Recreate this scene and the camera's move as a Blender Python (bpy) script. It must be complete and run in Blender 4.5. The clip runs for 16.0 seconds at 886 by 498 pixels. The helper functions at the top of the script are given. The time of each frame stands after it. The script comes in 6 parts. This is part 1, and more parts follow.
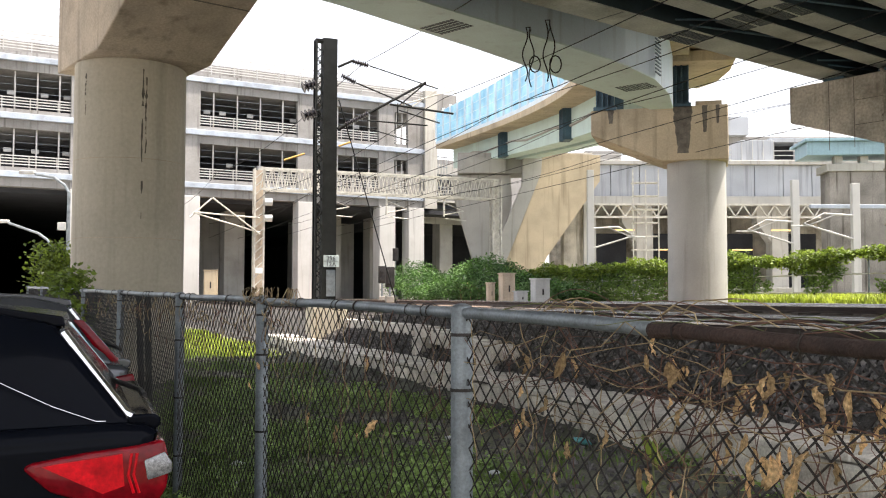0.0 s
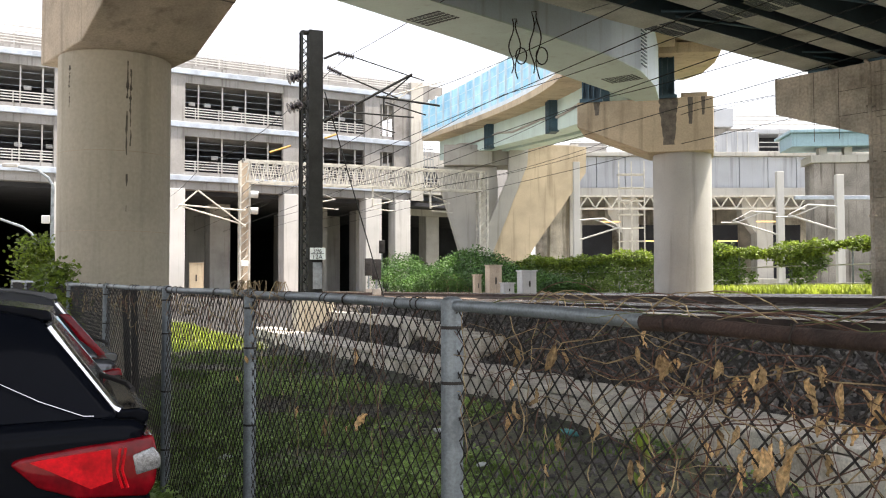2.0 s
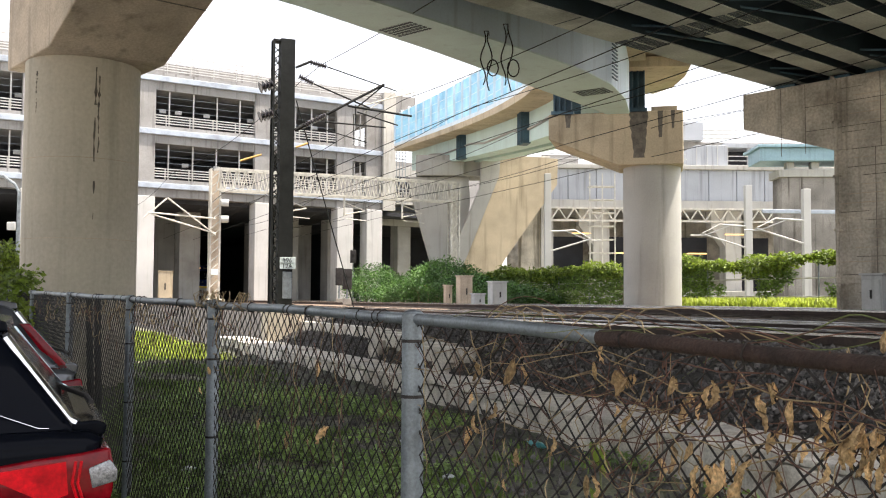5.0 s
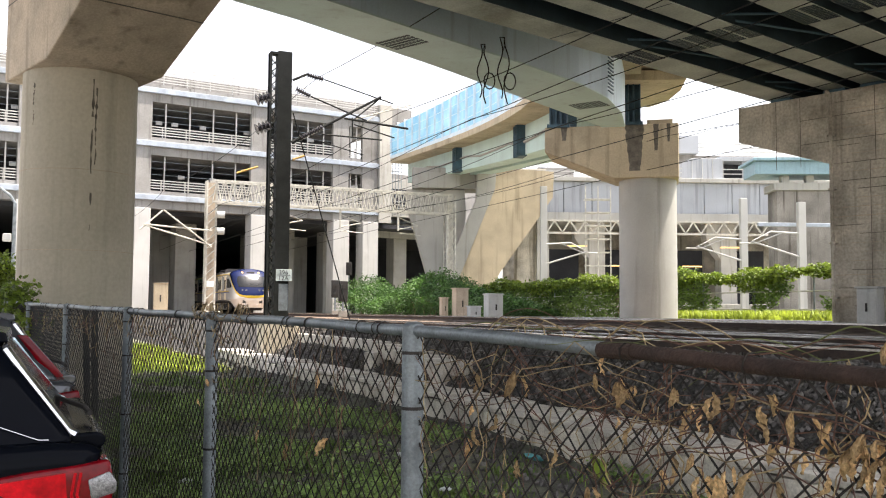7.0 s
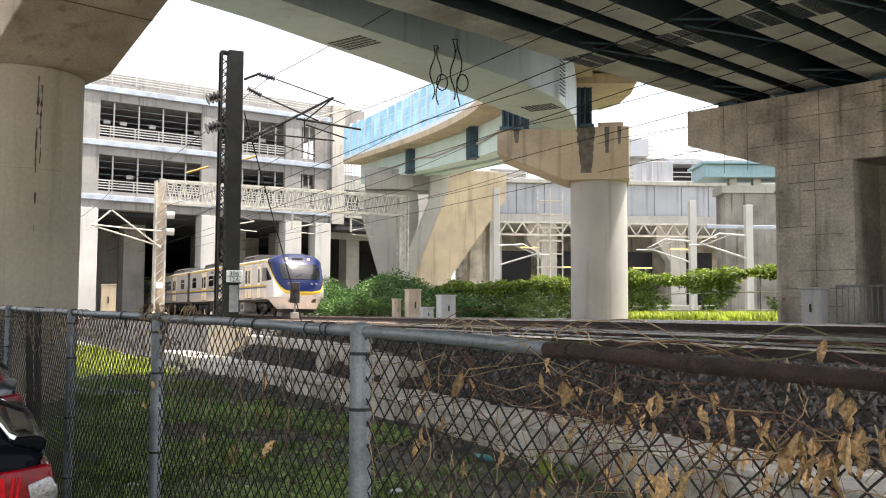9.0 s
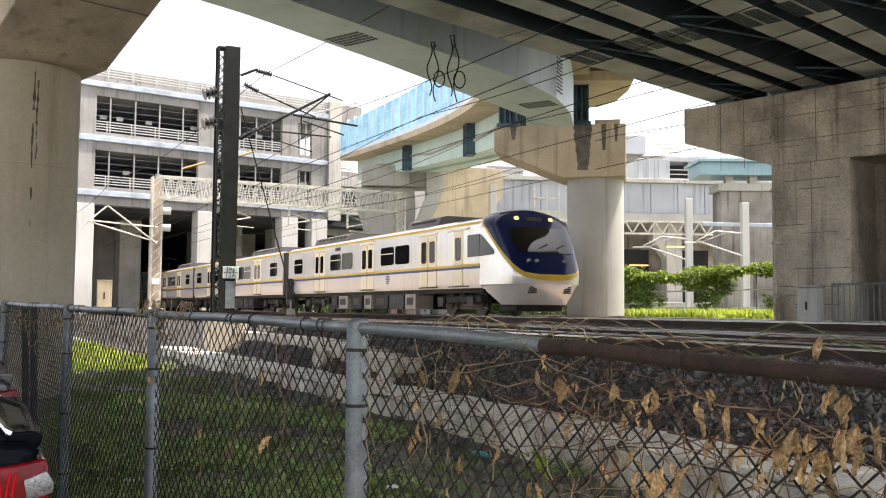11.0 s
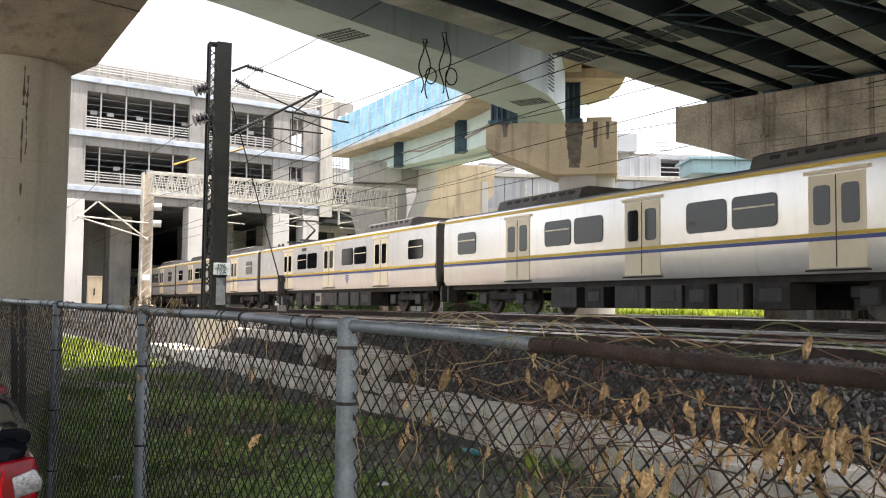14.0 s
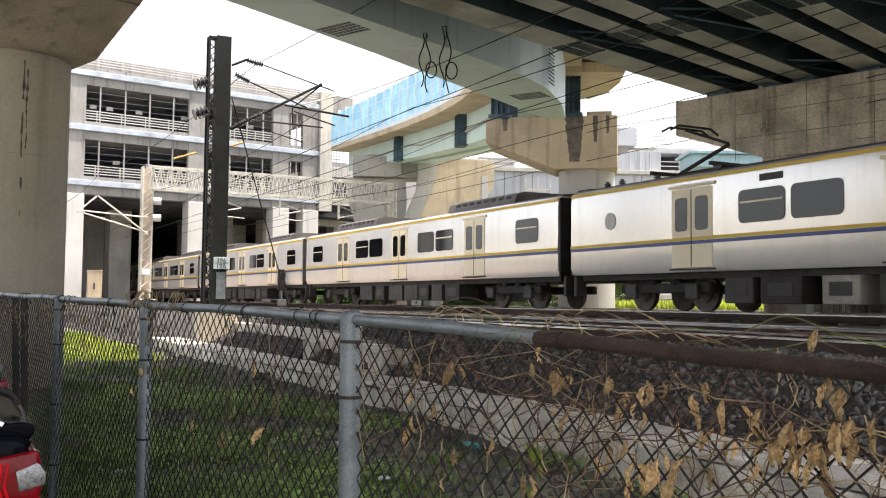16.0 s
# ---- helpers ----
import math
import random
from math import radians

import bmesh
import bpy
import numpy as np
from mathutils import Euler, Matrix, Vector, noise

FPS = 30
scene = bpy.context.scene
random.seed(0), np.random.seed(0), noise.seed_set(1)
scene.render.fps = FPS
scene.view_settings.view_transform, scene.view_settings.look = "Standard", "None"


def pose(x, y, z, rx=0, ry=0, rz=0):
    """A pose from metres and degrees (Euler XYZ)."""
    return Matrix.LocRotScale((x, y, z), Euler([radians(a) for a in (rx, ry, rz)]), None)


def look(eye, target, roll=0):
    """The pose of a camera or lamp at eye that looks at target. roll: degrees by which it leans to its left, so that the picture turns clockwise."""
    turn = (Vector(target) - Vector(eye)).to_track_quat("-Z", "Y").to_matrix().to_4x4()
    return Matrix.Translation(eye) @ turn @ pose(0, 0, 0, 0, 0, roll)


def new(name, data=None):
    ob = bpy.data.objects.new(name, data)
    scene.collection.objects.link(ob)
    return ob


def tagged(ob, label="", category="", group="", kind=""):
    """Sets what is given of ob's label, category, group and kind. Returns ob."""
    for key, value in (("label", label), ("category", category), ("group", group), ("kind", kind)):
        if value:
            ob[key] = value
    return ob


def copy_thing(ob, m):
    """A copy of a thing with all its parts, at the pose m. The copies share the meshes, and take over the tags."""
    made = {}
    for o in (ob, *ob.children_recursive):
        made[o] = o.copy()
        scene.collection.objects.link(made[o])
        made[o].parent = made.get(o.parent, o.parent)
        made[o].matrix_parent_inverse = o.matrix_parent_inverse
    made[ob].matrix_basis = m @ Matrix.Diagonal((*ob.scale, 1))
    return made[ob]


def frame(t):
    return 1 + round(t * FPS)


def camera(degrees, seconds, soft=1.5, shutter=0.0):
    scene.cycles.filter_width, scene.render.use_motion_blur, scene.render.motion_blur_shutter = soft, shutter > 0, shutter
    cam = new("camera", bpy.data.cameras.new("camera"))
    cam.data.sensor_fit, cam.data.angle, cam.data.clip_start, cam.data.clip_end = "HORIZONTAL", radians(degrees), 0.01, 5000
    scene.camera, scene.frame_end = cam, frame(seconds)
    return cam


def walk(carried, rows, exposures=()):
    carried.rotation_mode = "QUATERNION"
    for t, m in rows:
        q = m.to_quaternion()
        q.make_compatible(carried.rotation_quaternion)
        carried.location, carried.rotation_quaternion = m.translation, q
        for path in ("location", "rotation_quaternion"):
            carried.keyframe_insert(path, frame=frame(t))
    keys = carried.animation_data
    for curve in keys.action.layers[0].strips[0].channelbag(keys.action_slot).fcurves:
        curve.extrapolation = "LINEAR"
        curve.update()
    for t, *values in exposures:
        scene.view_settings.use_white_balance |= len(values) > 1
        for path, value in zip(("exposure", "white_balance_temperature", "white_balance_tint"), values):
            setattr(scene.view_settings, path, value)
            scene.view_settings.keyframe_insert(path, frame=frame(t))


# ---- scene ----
cam = camera(50.5, 16.0, soft=1.1)

PATH = [
    (0, pose(0.000, 0.000, 1.600, 92.900, -0.100, 0.000)),
    (0.5, pose(0.001, 0.006, 1.599, 92.864, 0.059, -0.252)),
    (1, pose(0.001, 0.005, 1.599, 92.768, 0.047, -0.418)),
    (1.5, pose(-0.011, 0.008, 1.602, 92.603, 0.268, -0.621)),
    (2, pose(-0.013, 0.010, 1.603, 92.416, 0.115, -0.828)),
    (2.5, pose(0.000, 0.011, 1.604, 92.143, -0.036, -0.961)),
    (3, pose(0.015, 0.011, 1.609, 92.336, -0.008, -1.350)),
    (3.5, pose(0.063, 0.011, 1.618, 92.725, -0.191, -2.223)),
    (4, pose(0.053, 0.015, 1.618, 92.923, -0.258, -2.663)),
    (6.5, pose(0.003, -0.003, 1.609, 93.386, -0.355, -2.372)),
    (7, pose(0.007, -0.004, 1.613, 93.794, -0.388, -2.831)),
    (7.5, pose(0.012, -0.001, 1.611, 94.004, -0.509, -3.679)),
    (8, pose(0.020, 0.004, 1.611, 93.803, -0.466, -4.594)),
    (8.5, pose(0.022, 0.003, 1.611, 93.732, -0.370, -5.262)),
    (9, pose(0.025, 0.000, 1.610, 93.892, -0.286, -5.686)),
    (11.5, pose(0.023, -0.002, 1.609, 93.674, -0.457, -5.917)),
    (12, pose(0.019, 0.000, 1.610, 93.763, -0.602, -5.840)),
    (12.5, pose(0.017, -0.002, 1.610, 93.827, -0.615, -5.961)),
    (13, pose(0.018, 0.003, 1.611, 93.662, -0.427, -6.028)),
    (13.5, pose(0.023, 0.002, 1.611, 93.532, -0.387, -6.133)),
    (14, pose(0.026, 0.003, 1.613, 93.515, -0.592, -6.446)),
    (14.5, pose(0.022, 0.001, 1.611, 93.490, -0.570, -6.622)),
    (15, pose(0.012, 0.006, 1.611, 93.274, -0.677, -6.453)),
    (15.5, pose(0.009, 0.006, 1.612, 93.073, -0.831, -6.393)),
    (16, pose(0.013, 0.003, 1.612, 93.161, -0.580, -6.468)),
]
walk(cam, PATH, [(0.0, 1.6, 6800, 14), (16.0, 1.6, 6800, 14)])

# world, sun, exposure
SUN_DIR = Vector((0.45, -0.06, 1.5)).normalized()      # towards the sun
world = bpy.data.worlds.new("sky_world")
scene.world = world
world.use_nodes = True
wn = world.node_tree.nodes
sky = wn.new("ShaderNodeTexSky")
sky.sky_type = "NISHITA"
sky.sun_disc = False
sky.sun_elevation = math.asin(SUN_DIR.z)
sky.sun_rotation = math.atan2(SUN_DIR.x, SUN_DIR.y)
sky.air_density, sky.dust_density, sky.ozone_density = 1.0, 2.0, 1.0
haze = wn.new("ShaderNodeHueSaturation")
haze.inputs["Saturation"].default_value = 0.35
world.node_tree.links.new(sky.outputs["Color"], haze.inputs["Color"])
world.node_tree.links.new(haze.outputs["Color"], wn["Background"].inputs["Color"])
wn["Background"].inputs["Strength"].default_value = 0.15
sun_data = bpy.data.lights.new("sun", "SUN")
sun_data.energy, sun_data.angle, sun_data.color = 4.5, radians(1.2), (1.0, 0.95, 0.86)
sun = new("sun", sun_data)
sun.matrix_world = look(SUN_DIR * 60, (0, 0, 0))

# frames of reference: along the tracks (x across, y away) and along the viaduct
TF = pose(0, 0, 0, 0, 0, 21.3)
VF = pose(0, 0, 0, 0, 0, -52)
BF = pose(-13.2, 75, 0, 0, 0, 30)
RAIL = 1.42


# ---- materials ----
def material(name, color, rough=0.7, metal=0.0, vary=0.25, scale=3.0, fine=40.0, bump=0.25, tint=None, stain=0.0, streak=0.0,
             per_object=0.0, island=0.0, spec=0.5, coat=0.0, bump_dist=0.01, transl=0.0):
    m = bpy.data.materials.new(name)
    m.use_nodes = True
    nt = m.node_tree
    N, L = nt.nodes, nt.links
    b = N["Principled BSDF"]
    b.inputs["Roughness"].default_value = rough
    b.inputs["Metallic"].default_value = metal
    b.inputs["Specular IOR Level"].default_value = spec
    b.inputs["Coat Weight"].default_value = coat
    co = N.new("ShaderNodeTexCoord")
    geo = N.new("ShaderNodeNewGeometry")
    pos = geo.outputs["Position"] if not per_object == -1 else co.outputs["Object"]
    n1 = N.new("ShaderNodeTexNoise")
    n1.inputs["Scale"].default_value, n1.inputs["Detail"].default_value = scale, 6
    n2 = N.new("ShaderNodeTexNoise")
    n2.inputs["Scale"].default_value, n2.inputs["Detail"].default_value = fine, 4
    obj = co.outputs["Object"]
    L.new(obj, n1.inputs["Vector"]), L.new(obj, n2.inputs["Vector"])
    dark = [c * (1 - vary) for c in color]
    light = [min(1, c * (1 + vary * 0.7)) for c in (tint or color)]
    ramp = N.new("ShaderNodeValToRGB")
    ramp.color_ramp.elements[0].position, ramp.color_ramp.elements[1].position = 0.32, 0.7
    ramp.color_ramp.elements[0].color, ramp.color_ramp.elements[1].color = (*dark, 1), (*light, 1)
    L.new(n1.outputs["Fac"], ramp.inputs["Fac"])
    out = ramp.outputs["Color"]

    def blend(a, fac, col, mode="MULTIPLY"):
        mx = N.new("ShaderNodeMix")
        mx.data_type, mx.blend_type = "RGBA", mode
        L.new(a, mx.inputs["A"])
        if isinstance(fac, float):
            mx.inputs["Factor"].default_value = fac
        else:
            L.new(fac, mx.inputs["Factor"])
        if isinstance(col, tuple):
            mx.inputs["B"].default_value = (*col, 1)
        else:
            L.new(col, mx.inputs["B"])
        return mx.outputs["Result"]

    g = N.new("ShaderNodeMapRange")
    g.inputs["From Min"].default_value, g.inputs["From Max"].default_value = 0.3, 0.7
    g.inputs["To Min"].default_value, g.inputs["To Max"].default_value = 1 - vary * 0.7, 1 + vary * 0.3
    L.new(n2.outputs["Fac"], g.inputs["Value"])
    out = blend(out, 1.0, g.outputs["Result"])
    if stain:
        n3 = N.new("ShaderNodeTexNoise")
        n3.inputs["Scale"].default_value, n3.inputs["Detail"].default_value, n3.inputs["Roughness"].default_value = scale * 0.35, 8, 0.7
        L.new(obj, n3.inputs["Vector"])
        r3 = N.new("ShaderNodeValToRGB")
        r3.color_ramp.elements[0].position, r3.color_ramp.elements[1].position = 0.52, 0.68
        r3.color_ramp.elements[1].color = (stain, stain, stain, 1)
        L.new(n3.outputs["Fac"], r3.inputs["Fac"])
        out = blend(out, r3.outputs["Color"], (0.30, 0.25, 0.19))
    if streak:
        mp = N.new("ShaderNodeMapping")
        mp.inputs["Scale"].default_value = (2.2, 2.2, 0.12)
        L.new(obj, mp.inputs["Vector"])
        n4 = N.new("ShaderNodeTexNoise")
        n4.inputs["Scale"].default_value, n4.inputs["Detail"].default_value = 1.6, 7
        L.new(mp.outputs["Vector"], n4.inputs["Vector"])
        r4 = N.new("ShaderNodeValToRGB")
        r4.color_ramp.elements[0].position, r4.color_ramp.elements[1].position = 0.55, 0.72
        r4.color_ramp.elements[1].color = (streak, streak, streak, 1)
        L.new(n4.outputs["Fac"], r4.inputs["Fac"])
        out = blend(out, r4.outputs["Color"], (0.22, 0.20, 0.17))
    if per_object > 0 or island:
        hs = N.new("ShaderNodeMapRange")
        k = max(per_object, island)
        hs.inputs["To Min"].default_value, hs.inputs["To Max"].default_value = 1 - k, 1 + k
        if island:
            L.new(geo.outputs["Random Per Island"], hs.inputs["Value"])
        else:
            oi = N.new("ShaderNodeObjectInfo")
            L.new(oi.outputs["Random"], hs.inputs["Value"])
        out = blend(out, 1.0, hs.outputs["Result"])
    L.new(out, b.inputs["Base Color"])
    if bump:
        bp = N.new("ShaderNodeBump")
        bp.inputs["Strength"].default_value, bp.inputs["Distance"].default_value = bump, bump_dist
        L.new(n2.outputs["Fac"], bp.inputs["Height"])
        L.new(bp.outputs["Normal"], b.inputs["Normal"])
    if transl:
        tr = N.new("ShaderNodeBsdfTranslucent")
        L.new(out, tr.inputs["Color"])
        ms = N.new("ShaderNodeMixShader")
        ms.inputs["Fac"].default_value = transl
        L.new(b.outputs["BSDF"], ms.inputs[1]), L.new(tr.outputs["BSDF"], ms.inputs[2])
        L.new(ms.outputs["Shader"], N["Material Output"].inputs["Surface"])
    return m


def glow(name, color, strength):
    m = bpy.data.materials.new(name)
    m.use_nodes = True
    b = m.node_tree.nodes["Principled BSDF"]
    b.inputs["Base Color"].default_value = (*color, 1)
    b.inputs["Emission Color"].default_value = (*color, 1)
    b.inputs["Emission Strength"].default_value = strength
    return m


M_CONC = material("concrete_aged", (0.50, 0.45, 0.36), 0.85, vary=0.14, scale=0.5, fine=14, bump=0.2, stain=0.25, streak=0.3)
M_CONC_TAN = material("concrete_tan", (0.52, 0.43, 0.30), 0.85, vary=0.2, scale=0.6, fine=25, bump=0.3, stain=0.35, streak=0.45)
M_CONC_BROWN = material("concrete_brown", (0.52, 0.43, 0.33), 0.85, vary=0.25, scale=0.9, fine=24, bump=0.3, stain=0.5, streak=0.5)
M_CONC_LIGHT = material("concrete_light", (0.42, 0.41, 0.375), 0.85, vary=0.15, scale=0.5, fine=30, bump=0.2, stain=0.35, streak=0.35)
M_CONC_DARK = material("concrete_weathered", (0.56, 0.51, 0.43), 0.9, vary=0.4, scale=0.9, fine=14, bump=0.4, stain=0.8, streak=0.7)
M_TROUGH = material("trough_concrete", (0.63, 0.59, 0.52), 0.9, vary=0.4, scale=2, fine=40, bump=0.5, stain=0.9, streak=0.5, per_object=0.12)
M_WHITE = material("white_painted_concrete", (0.48, 0.475, 0.46), 0.7, vary=0.1, scale=0.5, fine=20, bump=0.1, stain=0.25, streak=0.35)
M_FACADE = material("facade_panel", (0.27, 0.262, 0.25), 0.75, vary=0.2, scale=0.5, fine=14, bump=0.1, stain=0.5, streak=0.6)
M_GUTTER = material("blue_grey_metal", (0.38, 0.43, 0.50), 0.5, vary=0.2, scale=1.2, fine=15, bump=0.1, stain=0.4)
# near-black colour that stands in for the shade inside buildings
M_SHADE_INT = material("interior_shade", (0.045, 0.047, 0.055), 0.95, vary=0.3, scale=0.5, fine=9, bump=0.1)
M_STEEL_DARK = material("dark_green_steel", (0.028, 0.048, 0.058), 0.5, vary=0.3, scale=2, fine=30, bump=0.15, spec=0.4)
M_STEEL_BLUE = material("deep_blue_steel", (0.05, 0.11, 0.15), 0.5, vary=0.35, scale=1.5, fine=24, bump=0.15, stain=0.4)
M_GIRDER = material("pale_green_girder_paint", (0.56, 0.71, 0.67), 0.5, vary=0.1, scale=0.5, fine=20, bump=0.06, stain=0.2, streak=0.2)
M_GIRDER_WEB = material("pale_blue_girder_paint", (0.53, 0.65, 0.71), 0.5, vary=0.1, scale=0.5, fine=20, bump=0.06, streak=0.3)
M_SOFFIT = material("slab_soffit_concrete", (0.56, 0.60, 0.52), 0.9, vary=0.25, scale=0.8, fine=20, bump=0.3, stain=0.6)
M_MAST = material("weathered_dark_mast", (0.016, 0.018, 0.017), 0.7, vary=0.4, scale=3, fine=40, bump=0.2, spec=0.2)
M_GALV = material("galvanised_steel", (0.22, 0.25, 0.27), 0.5, metal=0.4, vary=0.35, scale=6, fine=90, bump=0.15, stain=0.3)
M_GALV_PALE = material("pale_galvanised_lattice", (0.55, 0.53, 0.47), 0.55, metal=0.2, vary=0.25, scale=3, fine=40, bump=0.1, stain=0.4)
M_RUST = material("rusty_pipe", (0.045, 0.026, 0.02), 0.8, metal=0.2, vary=0.5, scale=9, fine=120, bump=0.5, stain=0.5)
M_WIRE = material("fence_wire", (0.014, 0.013, 0.012), 0.6, metal=0.2, vary=0.4, scale=4, fine=60, bump=0.1, tint=(0.026, 0.02, 0.016))
M_RAIL = material("rail_steel", (0.42, 0.41, 0.40), 0.22, metal=0.95, vary=0.15, scale=2, fine=50, bump=0.05)
M_RAILSIDE = material("rusty_rail_web", (0.05, 0.033, 0.026), 0.8, metal=0.1, vary=0.4, scale=5, fine=60, bump=0.3)
M_SLEEPER = material("sleeper_concrete", (0.12, 0.10, 0.085), 0.9, vary=0.3, scale=3, fine=40, bump=0.3, stain=0.4, per_object=0.15)
M_BALLAST = material("ballast_stone", (0.095, 0.09, 0.088), 0.9, vary=0.4, scale=7, fine=60, bump=0.5, island=0.5, tint=(0.14, 0.128, 0.118))
# darker ballast bed, with the viaduct's shade put into its colour
M_BALLAST_SHADE = material("ballast_bed", (0.05, 0.046, 0.042), 0.95, vary=0.5, scale=9, fine=34, bump=1.0, bump_dist=0.03)
M_BALLAST_RUST = material("rusty_ballast_bed", (0.20, 0.145, 0.105), 0.95, vary=0.4, scale=2, fine=26, bump=0.9, bump_dist=0.03)
M_SOIL = material("soil", (0.17, 0.16, 0.14), 0.95, vary=0.45, scale=1.4, fine=30, bump=0.8, tint=(0.14, 0.145, 0.085), bump_dist=0.03)
M_GRAVEL = material("dark_gravelly_earth", (0.10, 0.095, 0.085), 0.95, vary=0.5, scale=3, fine=38, bump=1.0, tint=(0.085, 0.095, 0.06), bump_dist=0.03)
# unseen ground on the near side, made pale to bounce light up
M_BOUNCE_PAVING = material("pale_bounce_paving", (0.30, 0.29, 0.265), 0.9, vary=0.25, scale=0.6, fine=60, bump=0.4, stain=0.5)
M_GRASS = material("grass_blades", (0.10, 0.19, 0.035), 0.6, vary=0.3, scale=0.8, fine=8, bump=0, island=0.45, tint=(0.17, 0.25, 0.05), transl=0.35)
# lighter copy of the grass, with sunlight put into its colour
M_GRASS_SUN = material("sunlit_grass_blades", (0.25, 0.34, 0.04), 0.6, vary=0.3, scale=0.6, fine=8, bump=0, island=0.4, tint=(0.32, 0.38, 0.05), transl=0.45)
M_WEED = material("broad_weed_leaves", (0.24, 0.38, 0.12), 0.42, vary=0.35, scale=0.9, fine=9, bump=0, island=0.5, tint=(0.25, 0.36, 0.10), transl=0.35)
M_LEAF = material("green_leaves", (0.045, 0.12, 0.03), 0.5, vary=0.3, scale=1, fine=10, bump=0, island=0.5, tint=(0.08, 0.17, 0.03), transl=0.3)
# lighter copy of the leaf green, sunlight put into the colour
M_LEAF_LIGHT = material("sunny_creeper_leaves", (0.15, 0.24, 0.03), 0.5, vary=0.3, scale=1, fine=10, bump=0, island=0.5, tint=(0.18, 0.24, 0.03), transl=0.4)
M_DRYLEAF = material("dried_leaf", (0.27, 0.15, 0.065), 0.8, vary=0.55, scale=2.5, fine=9, bump=0.5, per_object=0.45, tint=(0.60, 0.42, 0.22), transl=0.3, bump_dist=0.1)
M_STEM = material("dry_stem", (0.26, 0.17, 0.10), 0.85, vary=0.4, scale=14, fine=90, bump=0.3, tint=(0.36, 0.28, 0.15))
M_STEM_RED = material("reddish_stem", (0.13, 0.065, 0.045), 0.8, vary=0.4, scale=14, fine=90, bump=0.3)
M_STEM_GREEN = material("green_stem", (0.13, 0.15, 0.05), 0.7, vary=0.4, scale=14, fine=90, bump=0.2)
M_TRAIN = material("stainless_train_side", (0.90, 0.885, 0.855), 0.26, metal=0.50, vary=0.06, scale=0.4, fine=6, bump=0.03, streak=0.12)
M_TRAIN_DOOR = material("cream_door_paint", (0.82, 0.72, 0.52), 0.4, vary=0.06, scale=1, fine=20, bump=0.03)
M_YELLOW = material("yellow_stripe", (0.62, 0.42, 0.03), 0.4, vary=0.1, scale=1, fine=20, bump=0.02)
M_BLUE = material("blue_stripe", (0.03, 0.05, 0.22), 0.4, vary=0.1, scale=1, fine=20, bump=0.02)
M_NOSE_BLUE = material("nose_blue_gloss", (0.008, 0.014, 0.060), 0.12, vary=0.1, scale=1, fine=20, bump=0.0, spec=0.3)
M_GLASS = material("dark_tinted_glass", (0.010, 0.011, 0.012), 0.06, vary=0.2, scale=1, fine=5, bump=0.0, spec=0.45)
# grime colour, also painted as shade on coach ends and undercroft floor
M_UNDER = material("grime_and_shade_black", (0.035, 0.032, 0.03), 0.8, vary=0.5, scale=3, fine=30, bump=0.3)
M_BOXGREY = material("underfloor_box", (0.06, 0.057, 0.055), 0.7, vary=0.3, scale=2, fine=30, bump=0.1, stain=0.4)
M_BOXPALE = material("pale_underfloor_box", (0.34, 0.31, 0.27), 0.6, vary=0.3, scale=2, fine=30, bump=0.1, stain=0.5)
M_WHEEL = material("wheel_steel", (0.10, 0.085, 0.075), 0.6, metal=0.5, vary=0.4, scale=4, fine=30, bump=0.2)
M_ROOF = material("train_roof", (0.11, 0.10, 0.095), 0.75, vary=0.3, scale=1, fine=20, bump=0.15, stain=0.5)
M_BLACKPAINT = material("black_car_paint", (0.004, 0.005, 0.008), 0.12, vary=0.1, scale=2, fine=20, bump=0.0, spec=0.03, coat=0.03)
M_GREYPAINT = material("grey_car_paint", (0.07, 0.075, 0.085), 0.22, metal=0.3, vary=0.1, scale=2, fine=20, bump=0.0, coat=0.6)
M_CHROME = material("chrome", (0.75, 0.75, 0.75), 0.12, metal=1.0, vary=0.05, scale=2, fine=20, bump=0.0)
M_REDLENS = material("red_lens", (0.20, 0.003, 0.008), 0.08, vary=0.35, scale=12, fine=50, bump=0.05, spec=0.2, coat=0.1)
M_REDBRIGHT = material("bright_red_reflector", (0.66, 0.004, 0.012), 0.3, vary=0.4, scale=9, fine=60, bump=0.1, spec=0.15)
M_CLEARLENS = material("clear_lens", (0.30, 0.30, 0.31), 0.1, metal=0.5, vary=0.5, scale=60, fine=200, bump=0.3, coat=0.6)
M_TYRE = material("tyre_rubber", (0.02, 0.02, 0.02), 0.85, vary=0.3, scale=8, fine=60, bump=0.3)
M_BLUEPANEL = material("blue_noise_panel", (0.36, 0.62, 0.78), 0.35, vary=0.09, scale=0.8, fine=8, bump=0.03, tint=(0.55, 0.75, 0.85), transl=0.55)
M_BLUEFRAME = material("pale_blue_frame", (0.72, 0.80, 0.85), 0.5, vary=0.1, scale=1, fine=20, bump=0.02)
M_CABINET = material("grey_cabinet_paint", (0.50, 0.51, 0.50), 0.5, vary=0.12, scale=1.5, fine=20, bump=0.05, stain=0.3, streak=0.4)
M_GREYPANEL = material("grey_panel_wall", (0.38, 0.40, 0.43), 0.6, vary=0.12, scale=0.4, fine=14, bump=0.08, streak=0.4)
M_SIGN = material("pale_sign", (0.62, 0.70, 0.70), 0.5, vary=0.08, scale=4, fine=40, bump=0.02)
M_CONC_STAIN = material("black_stained_concrete", (0.27, 0.25, 0.225), 0.9, vary=0.45, scale=0.5, fine=16, bump=0.3, stain=0.9, streak=0.9)
